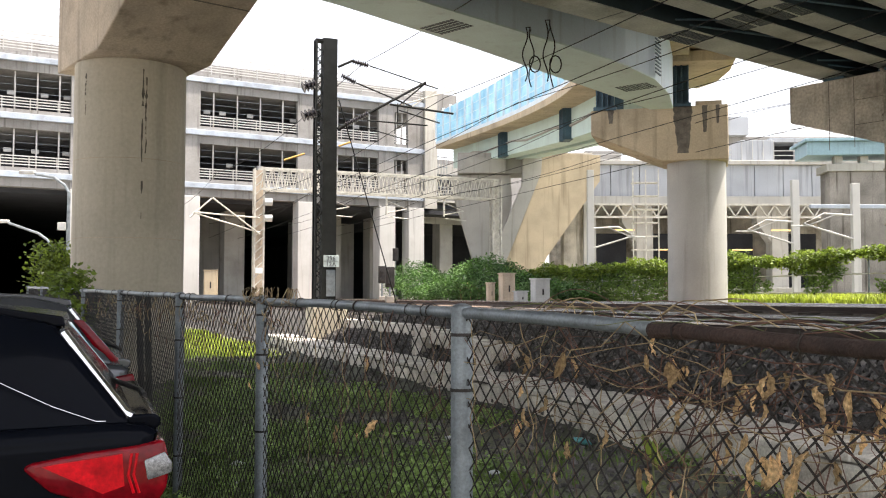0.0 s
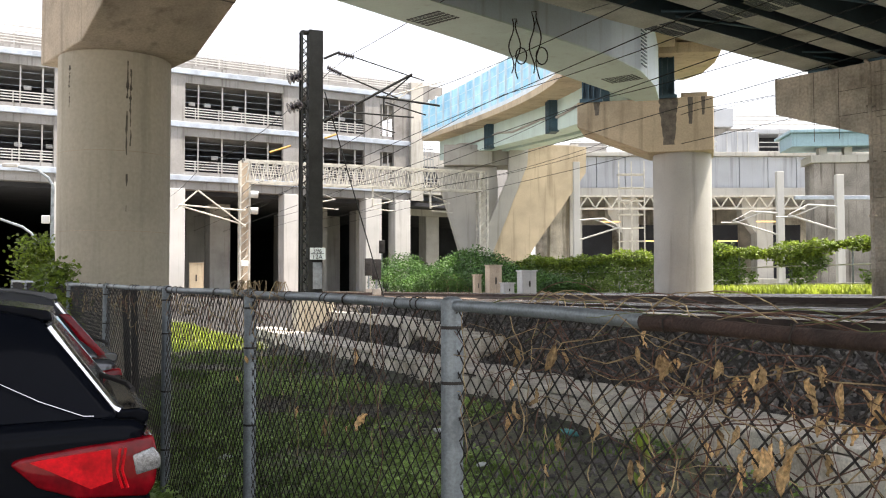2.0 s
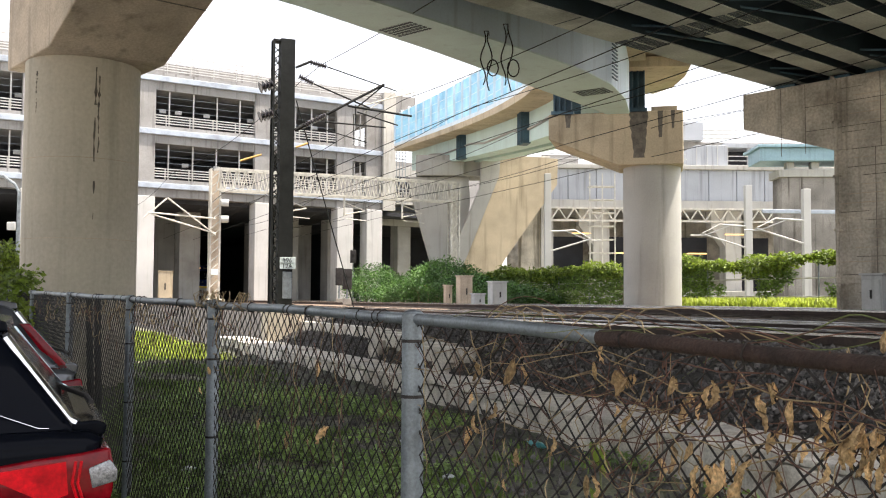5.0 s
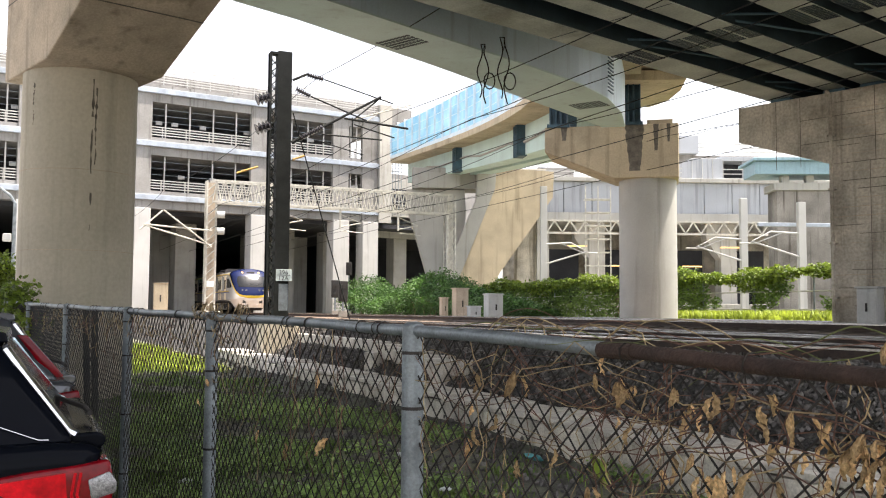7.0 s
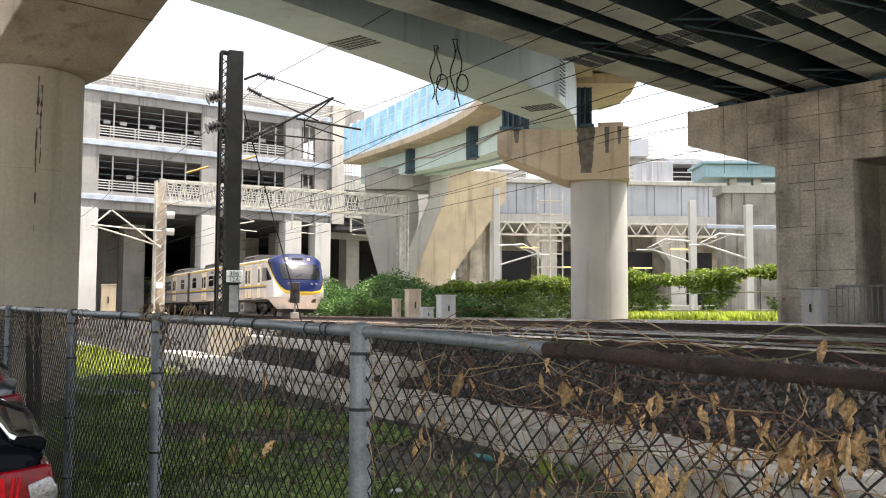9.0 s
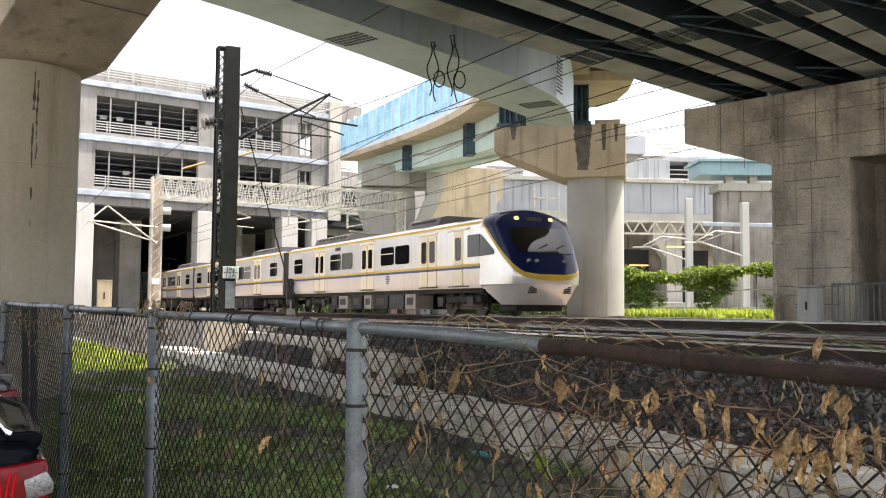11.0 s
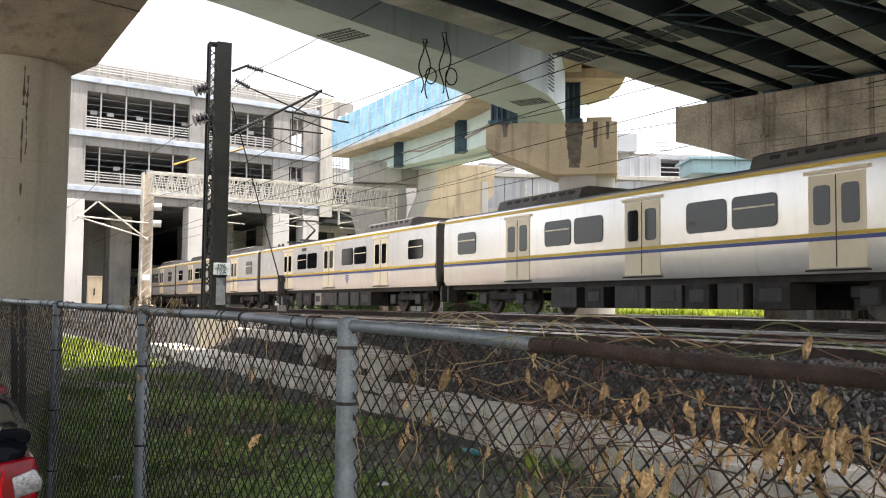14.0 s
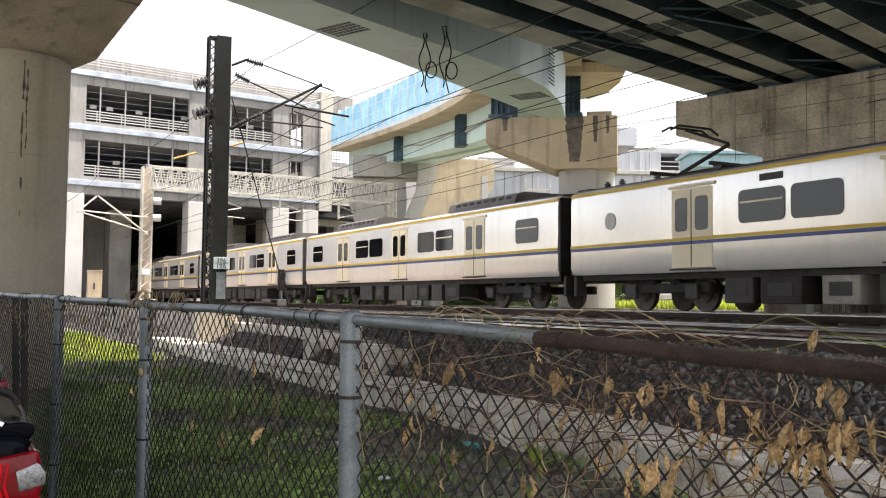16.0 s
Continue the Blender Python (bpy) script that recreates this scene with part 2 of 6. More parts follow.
M_TEAL = material("teal_girder_paint", (0.26, 0.40, 0.46), 0.5, vary=0.15, scale=0.6, fine=14, bump=0.08, streak=0.4)
M_DAMP = material("damp_concrete_stain", (0.15, 0.13, 0.105), 0.8, vary=0.4, scale=6, fine=40, bump=0.2)
M_INK = material("sign_ink", (0.03, 0.04, 0.05), 0.6, vary=0.1, scale=4, fine=40, bump=0.0)
M_INSUL = material("brown_insulator", (0.055, 0.05, 0.055), 0.25, vary=0.2, scale=4, fine=40, bump=0.0)
M_ORANGE = material("amber_insulator", (0.55, 0.32, 0.08), 0.5, vary=0.2, scale=4, fine=40, bump=0.0)
M_LITTER = material("pale_litter", (0.55, 0.58, 0.58), 0.5, vary=0.2, scale=20, fine=60, bump=0.3)
M_LITTER_TEAL = material("teal_litter", (0.10, 0.36, 0.38), 0.4, vary=0.2, scale=20, fine=60, bump=0.3)
G_GREEN = glow("signal_green", (0.05, 1.0, 0.5), 3.0)
G_LAMP = glow("headlamp", (1.0, 0.50, 0.18), 1.0)
G_TUBE = glow("platform_lamp", (1.0, 0.62, 0.22), 0.35)


# ---- mesh helpers ----
def box(bm, x0, x1, y0, y1, z0, z1, bev=0.0, m=None):
    r = bmesh.ops.create_cube(bm, size=1.0)
    t = Matrix.Translation(((x0 + x1) / 2, (y0 + y1) / 2, (z0 + z1) / 2)) @ Matrix.Diagonal((abs(x1 - x0), abs(y1 - y0), abs(z1 - z0), 1))
    bmesh.ops.transform(bm, matrix=(m @ t) if m else t, verts=r["verts"])
    if bev:
        es = list({e for v in r["verts"] for e in v.link_edges})
        bmesh.ops.bevel(bm, geom=es, offset=bev, segments=2, affect="EDGES", profile=0.5)
    return bm


def cyl(bm, p0, p1, r0, r1=None, seg=12, caps=True):
    p0, p1 = Vector(p0), Vector(p1)
    d = p1 - p0
    m = Matrix.Translation((p0 + p1) / 2) @ d.to_track_quat("Z", "Y").to_matrix().to_4x4()
    bmesh.ops.create_cone(bm, cap_ends=caps, segments=seg, radius1=r0, radius2=r0 if r1 is None else r1, depth=d.length, matrix=m)
    return bm


def prism(bm, profile, a0, a1, axis="y"):
    """A closed 2D profile drawn along an axis: y (profile in x, z), x (profile in y, z) or z (profile in x, y)."""
    def at(u, v, a):
        return (u, a, v) if axis == "y" else (a, u, v) if axis == "x" else (u, v, a)
    lo = [bm.verts.new(at(u, v, a0)) for u, v in profile]
    hi = [bm.verts.new(at(u, v, a1)) for u, v in profile]
    n = len(profile)
    bm.faces.new(lo), bm.faces.new(hi[::-1])
    for i in range(n):
        bm.faces.new((lo[i], hi[i], hi[(i + 1) % n], lo[(i + 1) % n]))
    bmesh.ops.recalc_face_normals(bm, faces=bm.faces)
    return bm


def tube(bm, pts, r, seg=6):
    """One skin drawn round a line of points."""
    P = [Vector(p) for p in pts]
    side, rings = None, []
    for i, p in enumerate(P):
        d = (P[min(i + 1, len(P) - 1)] - P[max(i - 1, 0)]).normalized()
        if side is None:
            side = d.orthogonal().normalized()
        side = (side - d * side.dot(d))
        side = side.normalized() if side.length > 1e-6 else d.orthogonal().normalized()
        up = d.cross(side)
        rings.append([bm.verts.new(p + (side * math.cos(6.28318 * k / seg) + up * math.sin(6.28318 * k / seg)) * r) for k in range(seg)])
    for a, b in zip(rings, rings[1:]):
        for k in range(seg):
            bm.faces.new((a[k], a[(k + 1) % seg], b[(k + 1) % seg], b[k]))
    bm.faces.new(rings[0][::-1]), bm.faces.new(rings[-1])
    return bm


def mesh_of(name, bm, mat, smooth=False):
    me = bpy.data.meshes.new(name)
    bm.to_mesh(me)
    bm.free()
    for m in (mat if isinstance(mat, (list, tuple)) else [mat]):
        me.materials.append(m)
    if smooth:
        me.shade_smooth()
        me.set_sharp_from_angle(angle=radians(35))
    return me


def part(name, bm, mat, parent=None, label="", m=None, smooth=False):
    ob = new(name, mesh_of(name, bm, mat, smooth))
    if parent is not None:
        ob.parent = parent
    if m is not None:
        ob.matrix_basis = m
    if label:
        tagged(ob, label)
    return ob


def thing(name, m, label, category, group="", kind=""):
    ob = new(name)
    ob.empty_display_size = 0.2
    ob.matrix_basis = m
    return tagged(ob, label, category, group, kind)


def solid(name, bm, mat, m, label, category, group="", kind="", smooth=False):
    ob = part(name, bm, mat, None, "", m, smooth)
    return tagged(ob, label, category, group, kind)


def B():
    return bmesh.new()


def raw(name, verts, faces, mat, parent=None, m=None):
    me = bpy.data.meshes.new(name)
    me.from_pydata(verts, [], faces)
    me.update()
    me.materials.append(mat)
    ob = new(name, me)
    if parent is not None:
        ob.parent = parent
    if m is not None:
        ob.matrix_basis = m
    return ob


def leaves(name, count, spot, size, mat, parent=None, m=None, seed=1, up=0.3):
    """Many small bent leaves; spot(rng) gives each one's place."""
    rng = np.random.default_rng(seed)
    V, Fc = [], []
    for _ in range(count):
        c = np.array(spot(rng))
        d = rng.normal(size=3)
        d[2] = d[2] * 0.6 - 0.1
        d /= np.linalg.norm(d)
        w = np.cross(d, rng.normal(size=3) * 0.6 + np.array([0, 0, 1.0]))
        w /= np.linalg.norm(w) + 1e-6
        s = size * rng.uniform(0.6, 1.35)
        nrm = np.cross(w, d)
        i = len(V)
        V += [tuple(c), tuple(c + d * s * 0.5 + w * s * 0.32 + nrm * s * 0.1), tuple(c + d * s), tuple(c + d * s * 0.5 - w * s * 0.32 + nrm * s * 0.1)]
        Fc += [(i, i + 1, i + 2), (i, i + 2, i + 3)]
    return raw(name, V, Fc, mat, parent, m)


def blades(name, count, spot, height, mat, seed=1, m=None, width=0.012):
    rng = np.random.default_rng(seed)
    V, Fc = [], []
    for _ in range(count):
        x, y, z = spot(rng)
        a = rng.uniform(0, 6.283)
        h = height * rng.uniform(0.45, 1.3)
        lean = rng.uniform(0.1, 0.7) * h
        dx, dy = math.cos(a), math.sin(a)
        w = width * rng.uniform(0.7, 1.6)
        i = len(V)
        V += [(x - dy * w, y + dx * w, z), (x + dy * w, y - dx * w, z),
              (x + dx * lean * 0.4 - dy * w * 0.8, y + dy * lean * 0.4 + dx * w * 0.8, z + h * 0.6), (x + dx * lean * 0.4 + dy * w * 0.8, y + dy * lean * 0.4 - dx * w * 0.8, z + h * 0.6),
              (x + dx * lean, y + dy * lean, z + h * 0.92)]
        Fc += [(i, i + 1, i + 3, i + 2), (i + 2, i + 3, i + 4)]
    return raw(name, V, Fc, mat, None, m)


# ---- ground: one sheet in the frame of the tracks ----
def ground_z(n, b):
    lo = 0.03 * math.sin(n * 1.7 + b * 0.6) + 0.02 * math.sin(b * 1.9)
    foot = 0.0 if n < 5.7 else min(1.0, (n - 5.7) / 0.7) * 0.30
    if n > 6.4:
        foot += min(1.0, (n - 6.4) / 1.5) ** 0.85 * 0.78
    if n > 13.4:
        foot += min(1.0, (n - 13.4) / 0.7) * 0.16
    return foot + lo * (1.0 if n < 5.6 else 0.3) - 0.02


def build_ground():
    ns = [-3000, -600, -120, -40, -14, -6, -3, -2, -1, 0, 0.5, 1, 1.5, 2, 2.5, 3, 3.5, 4, 4.5, 5, 5.35, 5.69, 5.71, 6.05, 6.39, 6.41, 6.8, 7.2, 7.6, 7.95, 8.6, 10, 11.5, 13.39, 14.2, 15.8, 18, 20, 23, 30, 50, 120, 600, 3000]
    bs = [-3000, -500, -100, -30, -10] + [x * 0.8 for x in range(-8, 60)] + [52, 58, 66, 76, 90, 120, 180, 300, 600, 3000]
    V = [(n, b, ground_z(max(min(n, 60), -20), b)) for b in bs for n in ns]
    w = len(ns)
    F, mi = [], []
    for j in range(len(bs) - 1):
        for i in range(w - 1):
            F.append((j * w + i, j * w + i + 1, (j + 1) * w + i + 1, (j + 1) * w + i))
            c = (ns[i] + ns[i + 1]) / 2
            # near bed gets the darker ballast, colouring in the viaduct's shade
            mi.append(3 if c < 0 else 0 if c < 5.7 else 1 if c < 8.3 or (c < 14.6 and bs[j] < 24) else 2 if c < 20 else 0)
    me = bpy.data.meshes.new("ground")
    me.from_pydata(V, [], F)
    for m in (M_SOIL, M_BALLAST_SHADE, M_BALLAST_RUST, M_BOUNCE_PAVING):
        me.materials.append(m)
    me.polygons.foreach_set("material_index", mi)
    me.shade_smooth()
    ob = new("ground", me)
    ob.matrix_basis = TF
    tagged(ob, "soil, unseen pale paving that bounces light, and railway ballast bed", "ground", kind="structure")


build_ground()


# ---- tracks ----
TRACKS = [(9.0, 1.24), (12.5, 1.24), (15.8, RAIL), (19.9, RAIL)]


def build_tracks():
    for i, (n, z) in enumerate(TRACKS):
        t = thing("railway_track", TF @ pose(n, 0, z), "polished steel rails on concrete sleepers in brown ballast", "railway track", "railway tracks", "structure")
        for sx in (-0.57, 0.57):
            bm = B()
            prism(bm, [(sx - 0.07, -0.16), (sx + 0.07, -0.16), (sx + 0.02, -0.12), (sx + 0.02, -0.035), (sx - 0.02, -0.035), (sx - 0.02, -0.12)], -25, 330)
            rail = part("rail", bm, M_RAILSIDE, t)
            bm = B()
            box(bm, sx - 0.036, sx + 0.036, -25, 330, -0.035, 0.0, 0.006)
            part("rail_head", bm, M_RAIL, rail, "worn bright running surface")
        bm = B()
        prism(bm, [(-1.15, -0.30), (1.15, -0.30), (1.05, -0.15), (-1.05, -0.15)], -0.12, 0.12)
        me = mesh_of("sleeper", bm, M_SLEEPER)
        for k in range(58):
            s = new("sleeper", me)
            s.parent = t
            s.location = (0, -6 + k * 0.9, -0.008)


build_tracks()


# ---- lineside trough with lids ----
def build_trough():
    t = thing("cable_trough", TF, "grey concrete cable trough with lids, stained and uneven", "cable trough", kind="structure")
    bm = B()
    box(bm, 5.45, 5.57, -6, 30, -0.1, 0.34, 0.01)
    part("trough_wall", bm, M_TROUGH, t)
    bm = B()
    box(bm, 6.25, 6.37, -6, 30, -0.05, 0.34, 0.01)
    part("trough_wall", bm, M_TROUGH, t)
    rng = random.Random(4)
    lids = []
    for v in range(4):
        bm = B()
        box(bm, -0.45, 0.45, -0.295, 0.295, -0.03, 0.03, 0.012)
        lids.append(mesh_of("lid", bm, M_TROUGH))
    b = 1.0
    while b < 30:
        o = new("lid", lids[rng.randrange(4)])
        o.parent = t
        lift = rng.choice((0, 0, 0, 0.01, 0.02))
        o.matrix_basis = pose(5.91 + rng.uniform(-0.03, 0.03), b, 0.375 + lift, rng.uniform(-1.2, 1.2), rng.uniform(-1.5, 1.5), rng.uniform(-3, 3))
        b += 0.605
    # upper branch, one step higher on the ballast, with open end
    t2 = thing("cable_trough", TF, "upper run of pale concrete trough blocks on dark ballast", "cable trough", kind="structure")
    rng = random.Random(9)
    for k in range(16):
        bb = 14.6 + k * 0.98
        off = max(0.0, 1.5 - k * 0.28)
        bm = B()
        box(bm, -0.20, 0.20, -0.485, 0.485, -0.16, 0.09, 0.015)
        blk = part("trough_block", bm, M_TROUGH, t2, m=pose(7.35 - off * 0.5, bb, 0.86 - off * 0.10, 0, 0, 16 if k < 5 else rng.uniform(-3, 3)))
    for bb, nn in ((14.6, 6.62), (15.9, 6.75), (18.4, 6.8)):
        bm = B()
        box(bm, -0.24, 0.24, -0.2, 0.2, -0.25, 0.2, 0.02)
        part("trough_block", bm, M_TROUGH, t2, m=pose(nn, bb, 0.56, 0, 0, 12))


build_trough()


# ---- earth banked against the trough ----
def build_bank():
    V, F = [], []
    nb, nn = 90, 6
    for j in range(nb + 1):
        b = 7.0 + j * 0.25
        rise = min(1.0, max(0.0, (b - 7.5) / 4.0)) * (0.19 + 0.07 * noise.noise((b * 0.8, 2.0, 0)))
        for i in range(nn + 1):
            u = i / nn
            n = 4.55 + 0.93 * u
            V.append((n, b, ground_z(n, b) - 0.02 + rise * u * u * (1.3 - 0.3 * u) + 0.025 * noise.noise((n * 6, b * 5, 1))))
    for j in range(nb):
        for i in range(nn):
            a = j * (nn + 1) + i
            F.append((a, a + 1, a + nn + 2, a + nn + 1))
    me = bpy.data.meshes.new("earth_bank")
    me.from_pydata(V, [], F)
    me.materials.append(M_GRAVEL)
    me.shade_smooth()
    ob = new("earth_bank", me)
    ob.matrix_basis = TF
    tagged(ob, "brown gravelly earth banked against the trough", "ground", kind="structure")


build_bank()


# ---- round pillar with hammerhead cap, in the frame of the viaduct ----
def build_left_pillar():
    t = thing("bridge_pier", VF @ pose(-17.78, 6.28, 0), "round grey concrete bridge pier with tapered crosshead, stained", "bridge pier", kind="structure")
    bm = B()
    cyl(bm, (0, 0, -0.3), (0, 0, 5.95), 1.02, seg=72)
    part("column", bm, M_CONC, t, smooth=True)
    for z in (1.15, 2.65, 4.1):
        bm = B()
        cyl(bm, (0, 0, z), (0, 0, z + 0.012), 1.0225, seg=72)
        part("pour_joint", bm, M_CONC_BROWN, t, smooth=True)
    bm = B()
    prism(bm, [(-1.145, 5.93), (1.253, 5.93), (6.9, 8.19), (6.9, 9.0), (-1.145, 9.0)], -1.05, 1.05)
    bmesh.ops.bevel(bm, geom=bm.edges[:], offset=0.03, segments=2, affect="EDGES", profile=0.5)
    part("crosshead", bm, M_CONC_BROWN, t)
    for x in (2.9, 4.6):
        part("pour_joint", box(B(), -0.012, 0.012, -1.04, 1.04, -0.004, 0.004), M_DAMP, t, m=pose(x, 0, 5.927 + 0.4 * (x - 1.253), 0, -21.8, 0))
    part("pour_joint", box(B(), -1.1, 6.8, -0.004, 0.004, -0.012, 0.012), M_DAMP, t, m=pose(0, -1.05, 7.4))
    # long dark damp stain running down the column
    rngs = random.Random(3)
    for a0, za, zb in ((300, 3.0, 5.75), (303.5, 4.2, 5.6), (238, 4.9, 5.7)):
        V, F = [], []
        for k in range(25):
            z = za + (zb - za) * k / 24
            wd = 0.004 + 0.03 * rngs.random() ** 2 * (0.4 + 0.6 * (z - za) / (zb - za))
            aa = radians(a0 + 52 + 0.4 * math.sin(k * 0.37) + rngs.uniform(-0.22, 0.22))
            for e in (-wd, wd):
                V.append((1.024 * math.cos(aa + e), 1.024 * math.sin(aa + e), z))
        F = [(2 * k, 2 * k + 1, 2 * k + 3, 2 * k + 2) for k in range(24) if rngs.random() < 0.85]
        raw("damp_stain", V, F, M_DAMP, t)
    # small printed notice sheet
    bm = B()
    box(bm, -0.13, 0.13, -0.008, 0.008, -0.36, 0.36)
    sheet = part("notice_plate", bm, M_SIGN, t, "pale enamel plate with faded red lines",
                 m=pose(0, 0, 0, 0, 0, 207 + 52 - 8) @ pose(0, -1.032, 3.45))
    rng = random.Random(2)
    for r in range(9):
        for c in range(4):
            bm = B()
            box(bm, -0.10 + c * 0.053, -0.062 + c * 0.053, -0.0035, 0.0035, 0.30 - r * 0.075 - 0.035 * rng.uniform(0.4, 1), 0.31 - r * 0.075)
            part("printed_bar", bm, M_RAILSIDE, sheet, m=pose(0, -0.011, 0))


build_left_pillar()


# ---- portal pier beyond the tracks ----
def build_right_pier():
    t = thing("bridge_pier", VF @ pose(0, 23.5, 0), "rectangular board-marked concrete portal pier with stained crosshead", "bridge pier", kind="structure")
    bm = B()
    box(bm, -11.75, -9.75, 0, 2.4, 1.0, 5.5, 0.03)
    part("column", bm, M_CONC_DARK, t)
    bm = B()
    box(bm, -8.6, -5.0, 0, 2.4, 1.0, 5.5, 0.03)
    part("column", bm, M_CONC_DARK, t)
    bm = B()
    prism(bm, [(-14.45, 6.42), (-11.75, 5.5), (1.6, 5.5), (1.6, 7.4), (-14.45, 7.4)], -0.003, 2.41)
    bmesh.ops.bevel(bm, geom=bm.edges[:], offset=0.02, segments=1, affect="EDGES", profile=0.5)
    part("crosshead", bm, M_CONC_DARK, t)
    rng = random.Random(12)
    for k in range(26):                     # board marks left by the shuttering
        z = 1.35 + k * 0.23
        x = rng.uniform(-11.7, -10.9)
        while x < (-9.8 if z < 5.4 else 1.0):
            w = min(rng.uniform(0.5, 1.7), (-9.78 if z < 5.4 else 1.4) - x)
            part("board_mark", box(B(), x, x + w, -0.0075, -0.0035, z, z + rng.uniform(0.008, 0.02)), rng.choice((M_DAMP, M_CONC_BROWN)), t)
            x += w + rng.uniform(0.1, 1.6)
    bm = B()
    box(bm, -9.75, -8.6, 1.6, 1.9, 1.0, 5.5)
    part("infill_wall", bm, M_CONC_DARK, t)
    for x in (-13.3, -12.6, -10.6, -8.9, -7.2, -5.4, -3.6):
        part("pour_joint", box(B(), x, x + 0.016, -0.008, -0.0035, 5.52, 7.38), M_DAMP, t)
    for z in (6.1, 6.75):
        part("pour_joint", box(B(), -12.6, 1.5, -0.009, -0.0035, z, z + 0.014), M_DAMP, t)
    part("pour_joint", box(B(), -10.75, -10.735, -0.004, 0.01, 1.3, 5.5), M_DAMP, t)
    for z in (2.6, 4.1):
        bm = B()
        box(bm, -11.76, -9.74, -0.004, 0.01, z, z + 0.02)
        part("pour_joint", bm, M_CONC_BROWN, t)
    bm = B()
    tube(bm, [(-11.68, -0.16, 1.2), (-11.68, -0.16, 7.3), (-11.8, -0.1, 7.42)], 0.05, 10)
    for z in (2.0, 3.4, 4.8, 6.2):
        box(bm, -11.76, -11.6, -0.2, -0.02, z, z + 0.05)
    part("drain_pipe", bm, M_CONC_DARK, t, "grey downpipe with clamps")


build_right_pier()


# ---- girder deck overhead ----
DECK_STRIPS = [(-13.85, -13.03), (-12.16, -11.62), (-11.17, -10.62), (-9.55, -8.85), (-8.4, -7.85), (-6.9, -6.2), (-5.75, -5.2), (-4.2, -3.5), (-3.0, -2.4), (-1.5, -0.8), (0.0, 0.9)]


def build_deck():
    t = thing("road_viaduct", VF, "road viaduct on pale box girders with dark braced gaps, seen from below", "viaduct", kind="structure")
    q0, q1 = -32, 26.6
    edges = DECK_STRIPS
    for a, b in edges:
        bm = B()
        prism(bm, [(a, 7.6), (b, 7.6), (b - 0.03, 9.0), (a + 0.03, 9.0)], q0, q1)
        g = part("box_girder", bm, M_SOFFIT, t)
        for side in (a, b):
            part("web_plate", box(B(), side - 0.012, side + 0.012, q0, q1, 7.63, 9.0), M_STEEL_DARK, g)
        for q in range(-30, 26, 9):
            part("seam", box(B(), a + 0.02, b - 0.02, q - 0.012, q + 0.012, 7.594, 7.61), M_STEEL_DARK, g)
    for i, ((a, b), (c, d)) in enumerate(zip(edges, edges[1:])):
        if i % 2:
            continue
        for q in (-16.0, -8.0, 0.0, 8.0, 16.2, 22.0):
            bm = B()
            cyl(bm, (b, q - 1.2, 8.8), (c, q, 7.75), 0.055, seg=8)
            part("cross_brace", bm, M_GIRDER, t)
            bm = B()
            cyl(bm, (b, q + 0.5, 7.75), (c, q + 1.6, 7.75), 0.03, seg=8)
            part("cross_brace", bm, M_STEEL_BLUE, t)
            bm = B()
            cyl(bm, (b, q + 1.0, 7.72), (c, q + 4.2, 7.72), 0.03, seg=8)
            part("cross_brace", bm, M_STEEL_BLUE, t)
    bm = B()
    box(bm, edges[0][0], 1.4, q0, q1, 9.001, 9.35)
    part("deck_slab", bm, M_SOFFIT, t)
    part("parapet", box(B(), edges[0][0], edges[0][0] + 0.25, q0, q1, 9.351, 10.05), M_CONC, t)
    part("parapet", box(B(), 1.2, 1.4, q0, q1, 9.351, 10.2), M_CONC, t)
    for a, b in edges:
        c = (a + b) / 2
        for q in (-9.2, 3.9, 17.1):
            for u in (-0.21, 0.21):
                bm = B()
                for r in range(11):
                    box(bm, c + u - 0.17, c + u + 0.17, q + r * 0.1, q + r * 0.1 + 0.055, 7.585, 7.598)
                part("vent_grating", bm, M_STEEL_DARK, t)["kind"] = "stuff"
    part("end_diaphragm", box(B(), edges[0][1], 1.4, 26.2, 26.5, 7.42, 8.99), M_STEEL_DARK, t)
    for a, b in edges:
        part("bearing", box(B(), (a + b) / 2 - 0.3, (a + b) / 2 + 0.3, 24.0, 24.7, 7.39, 7.592, 0.01), M_STEEL_BLUE, t)


build_deck()


